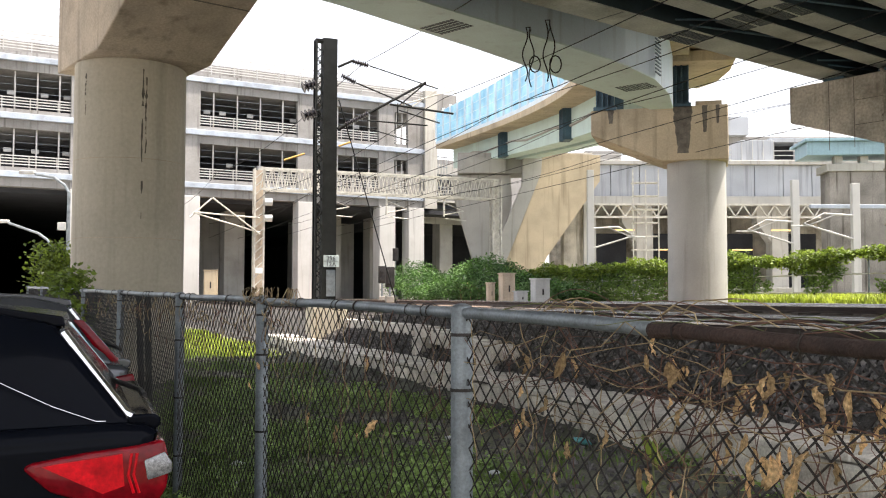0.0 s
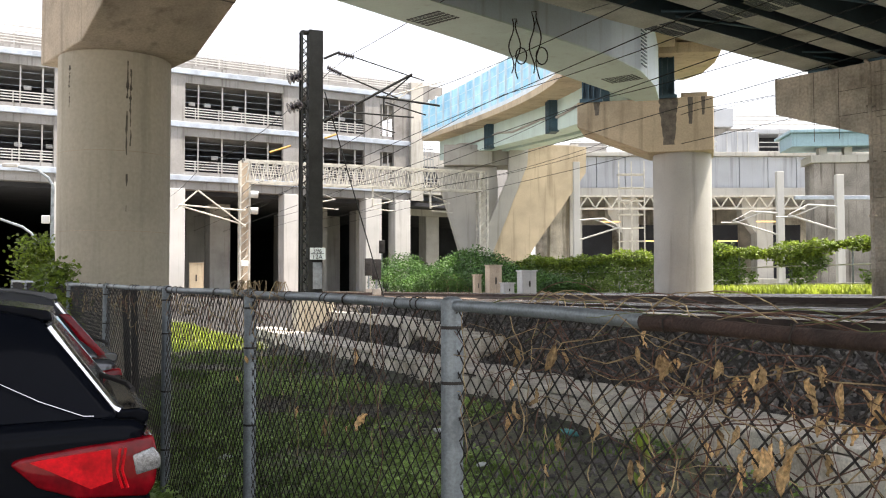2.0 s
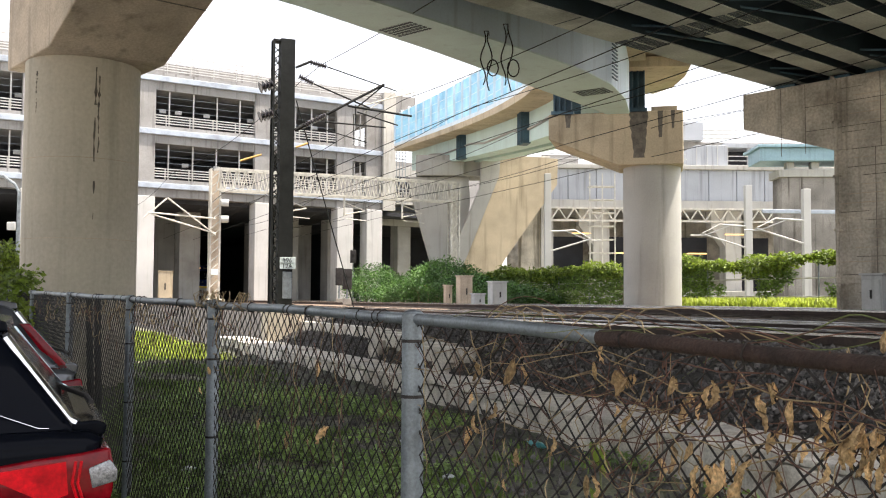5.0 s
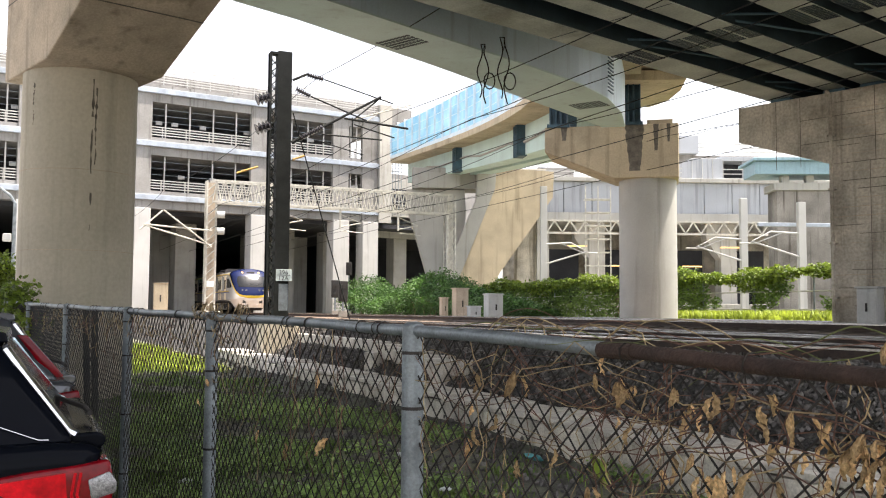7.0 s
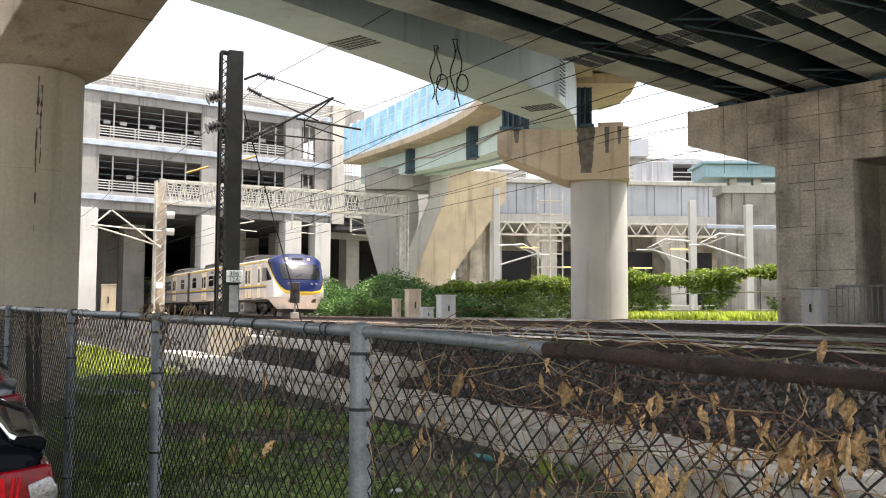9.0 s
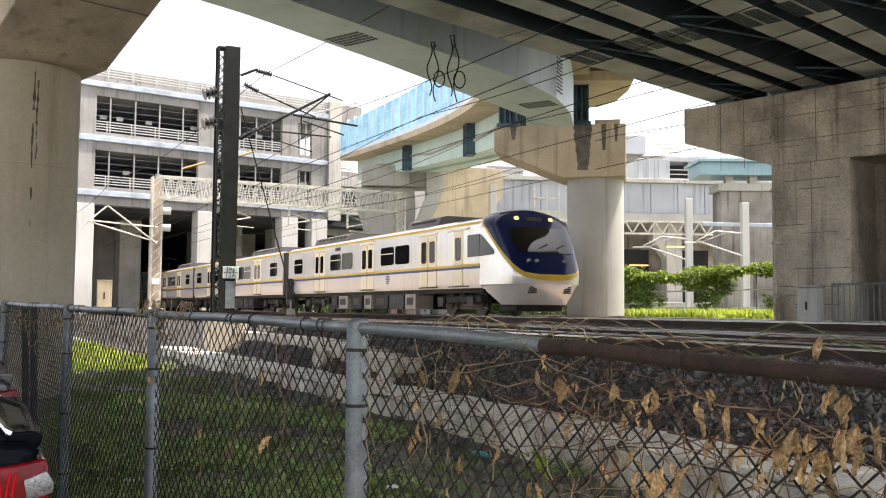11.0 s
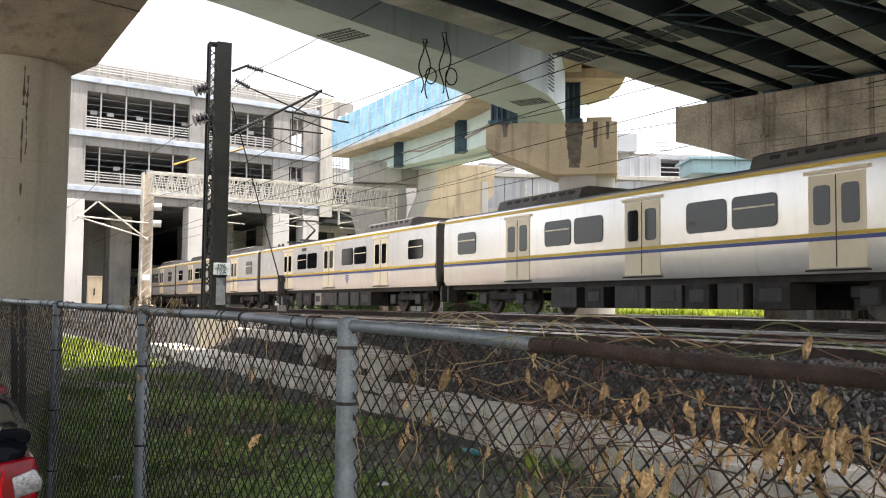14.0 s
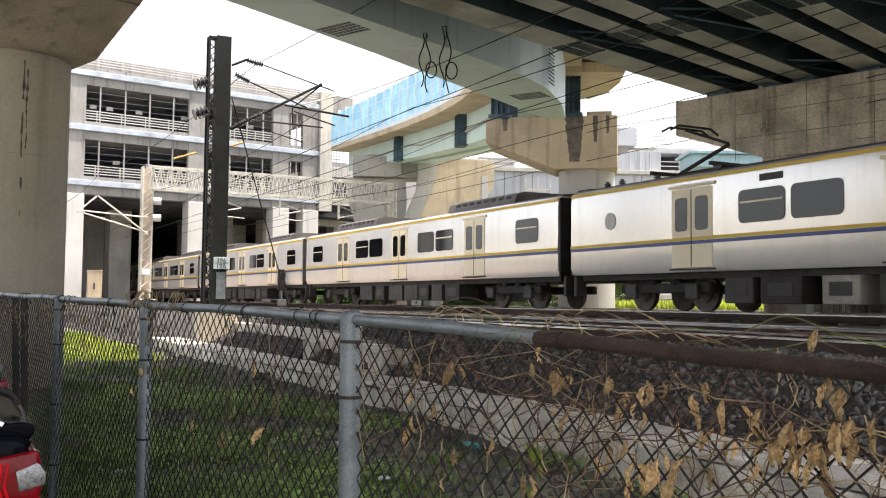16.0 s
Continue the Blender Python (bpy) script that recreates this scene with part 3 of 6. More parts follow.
# ---- pale box girder to the tan pier ----
def build_box_girder():
    t = thing("box_girder", Matrix(), "pale green steel box girder, curved in plan, over the tracks", "bridge girder", kind="structure")
    near = [(-16.0, 4.4), (-6.0, 14.4), (0.25, 20.7), (3.2, 23.6), (5.0, 25.5), (6.2, 27.2), (7.1, 29.2), (7.75, 31.4)]
    far = [(-18.0, 4.6), (-8.0, 14.6), (-2.2, 20.3), (0.9, 23.9), (3.3, 26.9), (4.6, 28.5), (5.8, 30.0), (7.0, 31.6)]

    def plan(grow, z0, z1, mat, name):
        bm = B()
        n = len(near)
        P = []
        for (ax, ay), (bx, by) in zip(near, far):
            d = Vector((ax - bx, ay - by)).normalized() * grow
            # far overhang is stretched out of view to shade the ground below
            P.append(((ax + d.x, ay + d.y), (bx - d.x * (6.3 if by < 25 else 1.0), by - d.y * (6.3 if by < 25 else 1.0))))
        rings = [[bm.verts.new((x, y, z)) for (x, y), z in ((b, z0), (a, z0), (a, z1), (b, z1))] for a, b in P]
        for r0, r1 in zip(rings, rings[1:]):
            for i in range(4):
                bm.faces.new((r0[i], r0[(i + 1) % 4], r1[(i + 1) % 4], r1[i]))
        bm.faces.new(rings[0]), bm.faces.new(rings[-1][::-1])
        bmesh.ops.recalc_face_normals(bm, faces=bm.faces)
        return part(name, bm, mat, t)
    plan(0.0, 7.95, 7.99, M_GIRDER, "bottom_plate")
    plan(0.0, 7.991, 9.75, M_GIRDER_WEB, "box_section")
    plan(0.55, 9.751, 10.05, M_CONC_TAN, "deck_slab")
    # slab that joins the girder to the viaduct and rounds off past the tan pier
    bm = B()
    prism(bm, [(-14.8, 6.0), (8.8, 24.45), (10.3, 28.6), (10.35, 32.8), (10.7, 34.7), (10.75, 36.6), (10.3, 37.8), (8.2, 36.5), (7.0, 31.6), (5.0, 25.5), (3.2, 23.6), (0.25, 20.7), (-6.0, 14.4), (-15.0, 6.4)], 10.056, 10.32, "z")
    part("merge_slab", bm, M_CONC_TAN, t)
    for x, y, rz in ((-0.2, 21.6, -44), (-5.5, 16.2, -44), (5.6, 27.9, -38)):
        bm = B()
        for r in range(5):
            for c in range(9):
                box(bm, -0.5 + c * 0.12, -0.42 + c * 0.12, r * 0.16, r * 0.16 + 0.1, -0.008, 0.002)
        g = part("vent_grille", bm, M_STEEL_DARK, t, m=pose(x, y, 7.948, 0, 0, rz))
        g["kind"] = "stuff"
    bm = B()
    for r in range(14):
        box(bm, -0.02, 0.02, 0, 0.55, 8.1 + r * 0.11, 8.13 + r * 0.11)
    part("end_grille", bm, M_STEEL_BLUE, t, m=pose(6.15, 26.9, 0, 0, 0, -28))["kind"] = "stuff"


build_box_girder()


def build_tan_pier():
    t = thing("bridge_pier", pose(9.05, 33.4, 0), "tan concrete pier, round column under a stained cantilever crosshead", "bridge pier", kind="structure")
    bm = B()
    cyl(bm, (0, 0, 0.9), (0, 0, 6.4), 1.02, seg=64)
    part("column", bm, M_CONC_LIGHT, t, smooth=True)
    bm = B()
    prism(bm, [(-3.6, 7.35), (-1.15, 6.35), (1.1, 6.35), (1.1, 8.25), (-3.6, 8.25)], -1.1, 1.1)
    bmesh.ops.bevel(bm, geom=bm.edges[:], offset=0.03, segments=1, affect="EDGES", profile=0.5)
    part("crosshead", bm, M_CONC_TAN, t, m=pose(0, 0, 0, 0, 0, -16))
    for x, w, z0, z1 in ((-0.55, 0.32, 8.3, 10.1), (-3.1, 0.3, 8.3, 9.3)):
        bm = B()
        box(bm, x - w, x + w, -0.95, -0.9, z0, z1)
        for k in (-w, -w * 0.3, w * 0.3, w):
            box(bm, x + k - 0.025, x + k + 0.025, -1.12, -0.9, z0, z1)
        box(bm, x - w - 0.1, x + w + 0.1, -1.2, 0.6, z0 - 0.07, z0 + 0.05)
        part("steel_bracket", bm, M_STEEL_BLUE, t, "deep blue ribbed steel bracket", m=pose(0, 0, 0, 0, 0, -16))
    rng = random.Random(6)
    for x0, w, z0, z1 in ((-0.42, 0.34, 6.6, 8.24), (0.32, 0.10, 7.3, 8.24), (0.75, 0.07, 7.6, 8.24), (-2.9, 0.12, 7.75, 8.24)):
        V = []
        for k in range(15):
            z = z0 + (z1 - z0) * k / 14
            f = 0.55 + 0.45 * k / 14
            V += [(x0 - w * f * rng.uniform(0.85, 1.1), -1.104, z), (x0 + w * f * rng.uniform(0.85, 1.1), -1.104, z)]
        raw("damp_stain", V, [(2 * k, 2 * k + 1, 2 * k + 3, 2 * k + 2) for k in range(14)], M_DAMP, t, pose(0, 0, 0, 0, 0, -16))
    bm = B()
    box(bm, 0.0, 0.9, -0.6, 0.6, 8.25, 8.5, 0.02)
    part("bearing_block", bm, M_CONC_TAN, t, m=pose(0, 0, 0, 0, 0, -16))


build_tan_pier()


# ---- curved ramp with blue noise barrier ----
def ramp_point(u):
    """Edge of the ramp from the car park (0) to the tan pier (1): x, y, z and the way along it."""
    P = [Vector((-0.6, 76.5, 14.05)), Vector((3.6, 62.0, 13.2)), Vector((6.6, 44.0, 11.2)), Vector((4.9, 32.0, 9.95))]
    a = (1 - u) ** 3 * P[0] + 3 * u * (1 - u) ** 2 * P[1] + 3 * u * u * (1 - u) * P[2] + u ** 3 * P[3]
    d = 3 * (1 - u) ** 2 * (P[1] - P[0]) + 6 * u * (1 - u) * (P[2] - P[1]) + 3 * u * u * (P[3] - P[2])
    d.z = 0
    return a, d.normalized()


def build_ramp():
    t = thing("road_ramp", Matrix(), "curved concrete ramp on steel girders with translucent blue noise barrier", "ramp", kind="structure")

    def sweep(name, section, mat, u0=0.0, u1=1.0, steps=28, label=""):
        bm = B()
        rings = []
        for k in range(steps + 1):
            u = u0 + (u1 - u0) * k / steps
            a, d = ramp_point(u)
            side = Vector((-d.y, d.x, 0))
            rings.append([bm.verts.new(a + side * s + Vector((0, 0, h))) for s, h in section])
        n = len(section)
        for r0, r1 in zip(rings, rings[1:]):
            for i in range(n):
                bm.faces.new((r0[i], r0[(i + 1) % n], r1[(i + 1) % n], r1[i]))
        bm.faces.new(rings[0]), bm.faces.new(rings[-1][::-1])
        bmesh.ops.recalc_face_normals(bm, faces=bm.faces)
        return part(name, bm, mat, t, label)
    sweep("deck_slab", [(0, 0), (0, -0.35), (5.0, -0.35), (5.0, 0)], M_CONC_TAN)
    for s in (1.5, 3.2):
        sweep("girder", [(s, -0.35), (s, -1.9), (s + 1.1, -1.9), (s + 1.1, -0.35)], M_GIRDER, 0.0, 0.86)
    sweep("parapet", [(0.0, 0), (0.0, 0.25), (0.22, 0.25), (0.22, 0)], M_BLUEFRAME)
    sweep("parapet", [(4.8, 0), (4.8, 0.9), (5.0, 0.9), (5.0, 0)], M_CONC_LIGHT)
    for k in range(22):
        u0, u1 = k / 22, (k + 0.97) / 22
        panel = sweep("noise_panel", [(0.08, 0.27), (0.08, 2.65), (0.13, 2.65), (0.13, 0.27)], M_BLUEPANEL, u0, u1, 2)
        a, d = ramp_point(k / 22)
        bm = B()
        box(bm, -0.045, 0.045, -0.05, 0.2, 0.2, 2.75)
        part("barrier_post", bm, M_BLUEFRAME, t, m=Matrix.Translation(a) @ pose(0, 0, 0, 0, 0, math.degrees(math.atan2(d.y, d.x))))
        for h in (0.8, 1.4, 2.0, 2.6):
            sweep("barrier_rail", [(0.04, h), (0.04, h + 0.035), (0.08, h + 0.035), (0.08, h)], M_BLUEFRAME, u0, u1, 1)
    # rough vertical brackets under the slab edge
    for u in (0.30, 0.62, 0.9):
        a, d = ramp_point(u)
        bm = B()
        box(bm, -0.45, 0.45, 1.2, 1.58, -2.0, -0.36)
        for k in (-0.4, -0.13, 0.13, 0.4):
            box(bm, k - 0.03, k + 0.03, 1.05, 1.2, -2.0, -0.36)
        part("steel_bracket", bm, M_STEEL_BLUE, t, "deep blue ribbed steel bracket", m=Matrix.Translation(a) @ pose(0, 0, 0, 0, 0, math.degrees(math.atan2(d.y, d.x))))
    bm = B()
    pts = []
    for k in range(14):
        u = 0.05 + 0.93 * k / 13
        a, d = ramp_point(u)
        side = Vector((-d.y, d.x, 0))
        pts.append(a + side * 1.45 + Vector((0, 0, -1.15 + 0.12 * math.sin(k * 2.1))))
    tube(bm, pts, 0.07, 8)
    part("drain_pipe", bm, M_CONC_LIGHT, t)


build_ramp()


def build_v_pier():
    t = thing("bridge_pier", pose(5.76, 66.5, 0), "wedge-shaped concrete pier, sloping faces coloured pale where lit and tan from bounced light", "bridge pier", kind="structure")
    def grow(pts):
        return [(x * 1.108, 1.6 + (z - 1.6) * 1.108) for x, z in pts]
    # face colours carry the light: pale on lit sides, tan for warm bounce
    bm = B()
    prism(bm, grow([(-4.62, 9.5), (-4.62, 8.7), (-2.4, 1.0), (-0.7, 1.0), (-0.9, 4.5), (-0.75, 8.2), (-0.85, 9.5)]), 0.6, 3.2)
    part("wedge", bm, M_CONC_LIGHT, t)
    bm = B()
    prism(bm, grow([(4.76, 10.55), (4.7, 8.9), (1.35, 4.1), (-0.3, 1.0), (-2.4, 1.0), (-0.9, 4.6), (1.0, 9.4), (1.1, 10.75)]), -1.0, 0.55)
    part("wedge", bm, M_CONC_TAN, t)
    # pale side of the tan wedge, its brightness put into the colour
    bm = B()
    prism(bm, grow([(1.09, 10.8), (-0.1, 10.65), (-0.15, 8.8), (-1.9, 4.6), (-3.2, 1.0), (-2.41, 1.0), (-0.91, 4.6), (0.99, 9.4)]), -1.04, 0.55)
    part("rib", bm, M_CONC_LIGHT, t)
    part("bearing_beam", box(B(), -4.7, 4.9, 0.3, 2.9, 10.4, 11.9, 0.03), M_CONC_LIGHT, t)
    part("bearing_block", box(B(), -4.3, -1.3, 0.0, 0.29, 10.4, 11.5, 0.03), M_CONC_LIGHT, t)
    bm = B()
    box(bm, 2.9, 4.8, 1.0, 2.6, 1.0, 9.6, 0.03)
    part("column", bm, M_CONC_DARK, t)
    bm = B()
    box(bm, 4.3, 4.82, 0.6, 0.99, 1.0, 9.3, 0.03)
    part("column", bm, M_CONC_LIGHT, t)


build_v_pier()


# ---- car park building over the tracks ----
def build_car_park():
    t = thing("car_park_building", BF, "pale grey multi-storey car park on white columns over dark tracks", "building")
    x0, x1, deep = -24.0, 14.4, 20.0
    cols = [-22.4, -15.0, -7.15, 2.3, 9.6, 12.4]
    for k, z in enumerate((10.0, 14.1, 18.2)):
        bm = B()
        box(bm, x0, x1, 0.0, deep, z - 0.75, z)
        part("floor_slab", bm, M_FACADE, t)
        bm = B()
        box(bm, x0, x1, -0.28, -0.002, z - 0.12, z + 0.3, 0.03)
        part("gutter", bm, M_GUTTER, t, "blue-grey sheet metal gutter")
        bm = B()
        box(bm, x0, x1, 0.02, 0.16, z + 0.002, z + 0.62)
        part("parapet", bm, M_FACADE, t)
        for h in (0.78, 0.98, 1.18, 1.38):
            bm = B()
            box(bm, x0, x1, 0.0, 0.06, z + h, z + h + 0.07)
            part("rail", bm, M_WHITE, t)
        me = mesh_of("railing_post", box(B(), 0, 0.08, 0.061, 0.12, 0.6, 1.46), M_WHITE)
        for j in range(21):
            o = new("railing_post", me)
            o.parent = t
            o.location = (x0 + j * 1.84, 0, z)
        if k < 2:
            for a, b in zip(cols, cols[1:] + [x1]):
                for j in range(1, 5):
                    xm = a + (b - a) * j / 5
                    bm = B()
                    box(bm, xm - 0.05, xm + 0.05, 0.3, 0.4, z + 0.6, z + 3.35)
                    part("mullion", bm, M_WHITE, t)
                for h in (1.9, 2.4, 2.9):
                    part("safety_wire", box(B(), a, b, 0.42, 0.45, z + h, z + h + 0.03), M_GALV, t)
            # near-black sheet gives the storey its inner shade
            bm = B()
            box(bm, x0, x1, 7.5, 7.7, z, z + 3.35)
            part("inner_wall", bm, M_SHADE_INT, t)
            rng = random.Random(k)
            for j in range(16):
                xx = x0 + 1.2 + j * 2.35 + rng.uniform(-0.8, 0.8)
                bm = B()
                box(bm, xx, xx + 0.5, 0.8, 0.95, z + 1.75, z + 2.05, 0.02)
                part("lamp_housing", bm, M_WHITE, t)
    for a in cols:
        bm = B()
        box(bm, a - 0.75, a + 0.75, -0.1, 0.3, 9.25, 18.2, 0.03)
        part("pilaster", bm, M_FACADE, t)
        bm = B()
        box(bm, a - 0.75, a + 0.75, -0.35, 0.95, 1.0, 9.25, 0.04)
        part("column", bm, M_WHITE, t, "white painted concrete column")
    # deeper rows of columns
    for a in (-1.2, 7.9, 12.6):
        for y in (7.5, 15):
            bm = B()
            box(bm, a - 0.9, a + 0.9, y, y + 1.5, 1.0, 9.25, 0.04)
            part("column", bm, M_CONC_LIGHT, t)
    # parapet on the roof and set-back upper storey
    bm = B()
    box(bm, x0, x1 + 4, 3.0, 3.3, 18.2, 20.3)
    part("roof_parapet", bm, M_FACADE, t)
    for h in (20.5, 20.9):
        bm = B()
        box(bm, x0, x1 + 4, 3.0, 3.08, h, h + 0.08)
        part("rail", bm, M_WHITE, t)
    # stair tower at the end
    bm = B()
    box(bm, 13.2, 14.4, -0.4, 1.0, 9.25, 19.6)
    part("stair_tower", bm, M_CONC_LIGHT, t)
    bm = B()
    for k in range(9):
        box(bm, 14.4, 15.6, 0.0, 0.05, 10.3 + k * 0.9, 10.36 + k * 0.9)
    for k in range(5):
        box(bm, 14.4 + k * 0.3, 14.44 + k * 0.3, -0.02, 0.02, 10.0, 18.4)
    part("stair_cage", bm, M_GALV, t)
    part("landing_block", box(B(), 14.42, 19.4, 0.9, 6.0, 10.0, 13.4, 0.03), M_CONC_LIGHT, t)
    # flat near-black sheet in place of a shaded opening
    part("landing_opening", box(B(), 15.0, 18.8, 0.87, 0.899, 10.7, 12.5), M_SHADE_INT, t)
    for h in (10.75, 11.05, 11.35):
        part("rail", box(B(), 15.0, 18.8, 0.8, 0.86, h, h + 0.06), M_WHITE, t)
    # tunnel-like undercroft, its shade put into near-black surfaces
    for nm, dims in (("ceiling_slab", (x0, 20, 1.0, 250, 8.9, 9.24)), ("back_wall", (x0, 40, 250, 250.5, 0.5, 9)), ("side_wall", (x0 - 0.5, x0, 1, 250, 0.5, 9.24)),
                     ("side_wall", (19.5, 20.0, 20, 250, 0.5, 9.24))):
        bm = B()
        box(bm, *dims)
        part(nm, bm, M_SHADE_INT, t)
    # lower wing that goes on behind the ramp
    part("wing_slab", box(B(), x1 + 0.01, 40, 4.0, 30, 9.25, 10.0), M_FACADE, t)
    part("wing_beam", box(B(), x1 + 0.01, 40, 3.6, 3.99, 8.3, 10.1, 0.03), M_CONC_LIGHT, t)
    part("wing_gutter", box(B(), x1 + 0.01, 40, 3.3, 3.59, 9.7, 10.15, 0.03), M_GUTTER, t)
    # near-black back wall and ceiling carry the wing's inner shade
    part("wing_back_wall", box(B(), 20.01, 45, 26, 26.4, 0.5, 9.24), M_SHADE_INT, t)
    part("wing_ceiling", box(B(), 20.01, 45, 4.2, 26, 8.9, 9.24), M_SHADE_INT, t)
    for x in (18.0, 26.0, 34.0):
        part("column", box(B(), x - 0.7, x + 0.7, 4.2, 5.6, 1.0, 8.9, 0.04), M_CONC_LIGHT, t)
    part("wing_upper_wall", box(B(), x1 + 0.01, 36, 9.0, 9.4, 10.01, 15.2), M_FACADE, t)
    for h in (15.4, 15.75, 16.1):
        part("rail", box(B(), x1 + 0.01, 36, 9.0, 9.06, h, h + 0.07), M_WHITE, t)
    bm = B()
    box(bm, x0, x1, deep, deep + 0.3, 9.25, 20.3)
    part("rear_wall", bm, M_SHADE_INT, t)
    # near-black floor sheet adds to the undercroft's shade
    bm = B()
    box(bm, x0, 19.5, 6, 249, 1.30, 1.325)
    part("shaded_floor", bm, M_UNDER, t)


build_car_park()


# ---- electric train ----
CAR = 20.5


def build_bogie(t, y):
    bg = part("bogie", box(box(B(), -1.0, -0.84, y - 1.55, y + 1.55, 0.42, 0.66, 0.04), 0.84, 1.0, y - 1.55, y + 1.55, 0.42, 0.66, 0.04), M_UNDER, t)
    for dy in (-1.05, 1.05):
        for sx in (-0.62, 0.62):
            bm = B()
            cyl(bm, (sx - 0.06, y + dy, 0.43), (sx + 0.06, y + dy, 0.43), 0.43, seg=24)
            cyl(bm, (sx - 0.09, y + dy, 0.43), (sx - 0.06, y + dy, 0.43), 0.22, seg=16)
            part("wheel", bm, M_WHEEL, bg)
        bm = B()
        box(bm, -1.12, -1.0, y + dy - 0.2, y + dy + 0.2, 0.28, 0.62, 0.03)
        part("axle_box", bm, M_BOXGREY, bg)
    for dy in (-0.35, 0.35):
        part("air_spring", cyl(B(), (-0.92, y + dy, 0.6), (-0.92, y + dy, 0.98), 0.14, seg=12), M_UNDER, bg)
    return bg


def body_profile():
    return [(-1.36, 0.88), (-1.44, 1.05), (-1.44, 2.75), (-1.41, 2.97), (-1.33, 3.03), (1.33, 3.03), (1.41, 2.97), (1.44, 2.75), (1.44, 1.05), (1.36, 0.88)]


def add_window(t, y0, y1, z0, z1, name="window", round_=0.12, split=False):
    for sx in (-1, 1):
        bm = B()
        box(bm, -0.012, 0.012, y0, y1, z0, z1)
        es = [e for e in bm.edges if abs(e.verts[0].co.x - e.verts[1].co.x) > 0.01]
        bmesh.ops.bevel(bm, geom=es, offset=round_, segments=4, affect="EDGES", profile=0.5)
        w = part(name, bm, M_GLASS, t, m=pose(sx * 1.448, 0, 0))
        if split:
            bm = B()
            box(bm, -0.006, 0.006, y0 + 0.05, y1 - 0.05, z1 - 0.27, z1 - 0.235)
            part("glazing_bar", bm, M_TRAIN_DOOR, w, m=pose(sx * 0.014, 0, 0))


def add_door(t, y, double=True, w=0.63, z0=0.97, z1=2.72):
    for sx in (-1, 1):
        d = part("door", box(B(), -0.02, 0.02, y - (w if double else w / 2), y + (w if double else w / 2), z0, z1, 0.01), M_TRAIN_DOOR, t, "cream double sliding door", m=pose(sx * 1.438, 0, 0))
        for c in ((-w / 2, w / 2) if double else (0,)):
            bm = B()
            box(bm, -0.01, 0.01, y + c - 0.19, y + c + 0.19, 1.78, 2.52)
            es = [e for e in bm.edges if abs(e.verts[0].co.x - e.verts[1].co.x) > 0.01]
            bmesh.ops.bevel(bm, geom=es, offset=0.08, segments=3, affect="EDGES", profile=0.5)
            part("door_glass", bm, M_GLASS, d, m=pose(sx * 0.021, 0, 0))
        bm = B()
        if double:
            box(bm, -0.003, 0.003, y - 0.012, y + 0.012, z0 + 0.03, z1 - 0.03)
        box(bm, -0.004, 0.03, y - w - 0.08, y + w + 0.08, z0 - 0.05, z0 - 0.02)
        part("door_seam", bm, M_UNDER, d, m=pose(sx * 0.0225, 0, 0))
        bm = B()
        box(bm, -0.03, 0.03, y - w - 0.1, y + w + 0.1, z1 + 0.02, z1 + 0.09, 0.015)
        part("door_hood", bm, M_TRAIN_DOOR, d, m=pose(sx * 0.012, 0, 0))


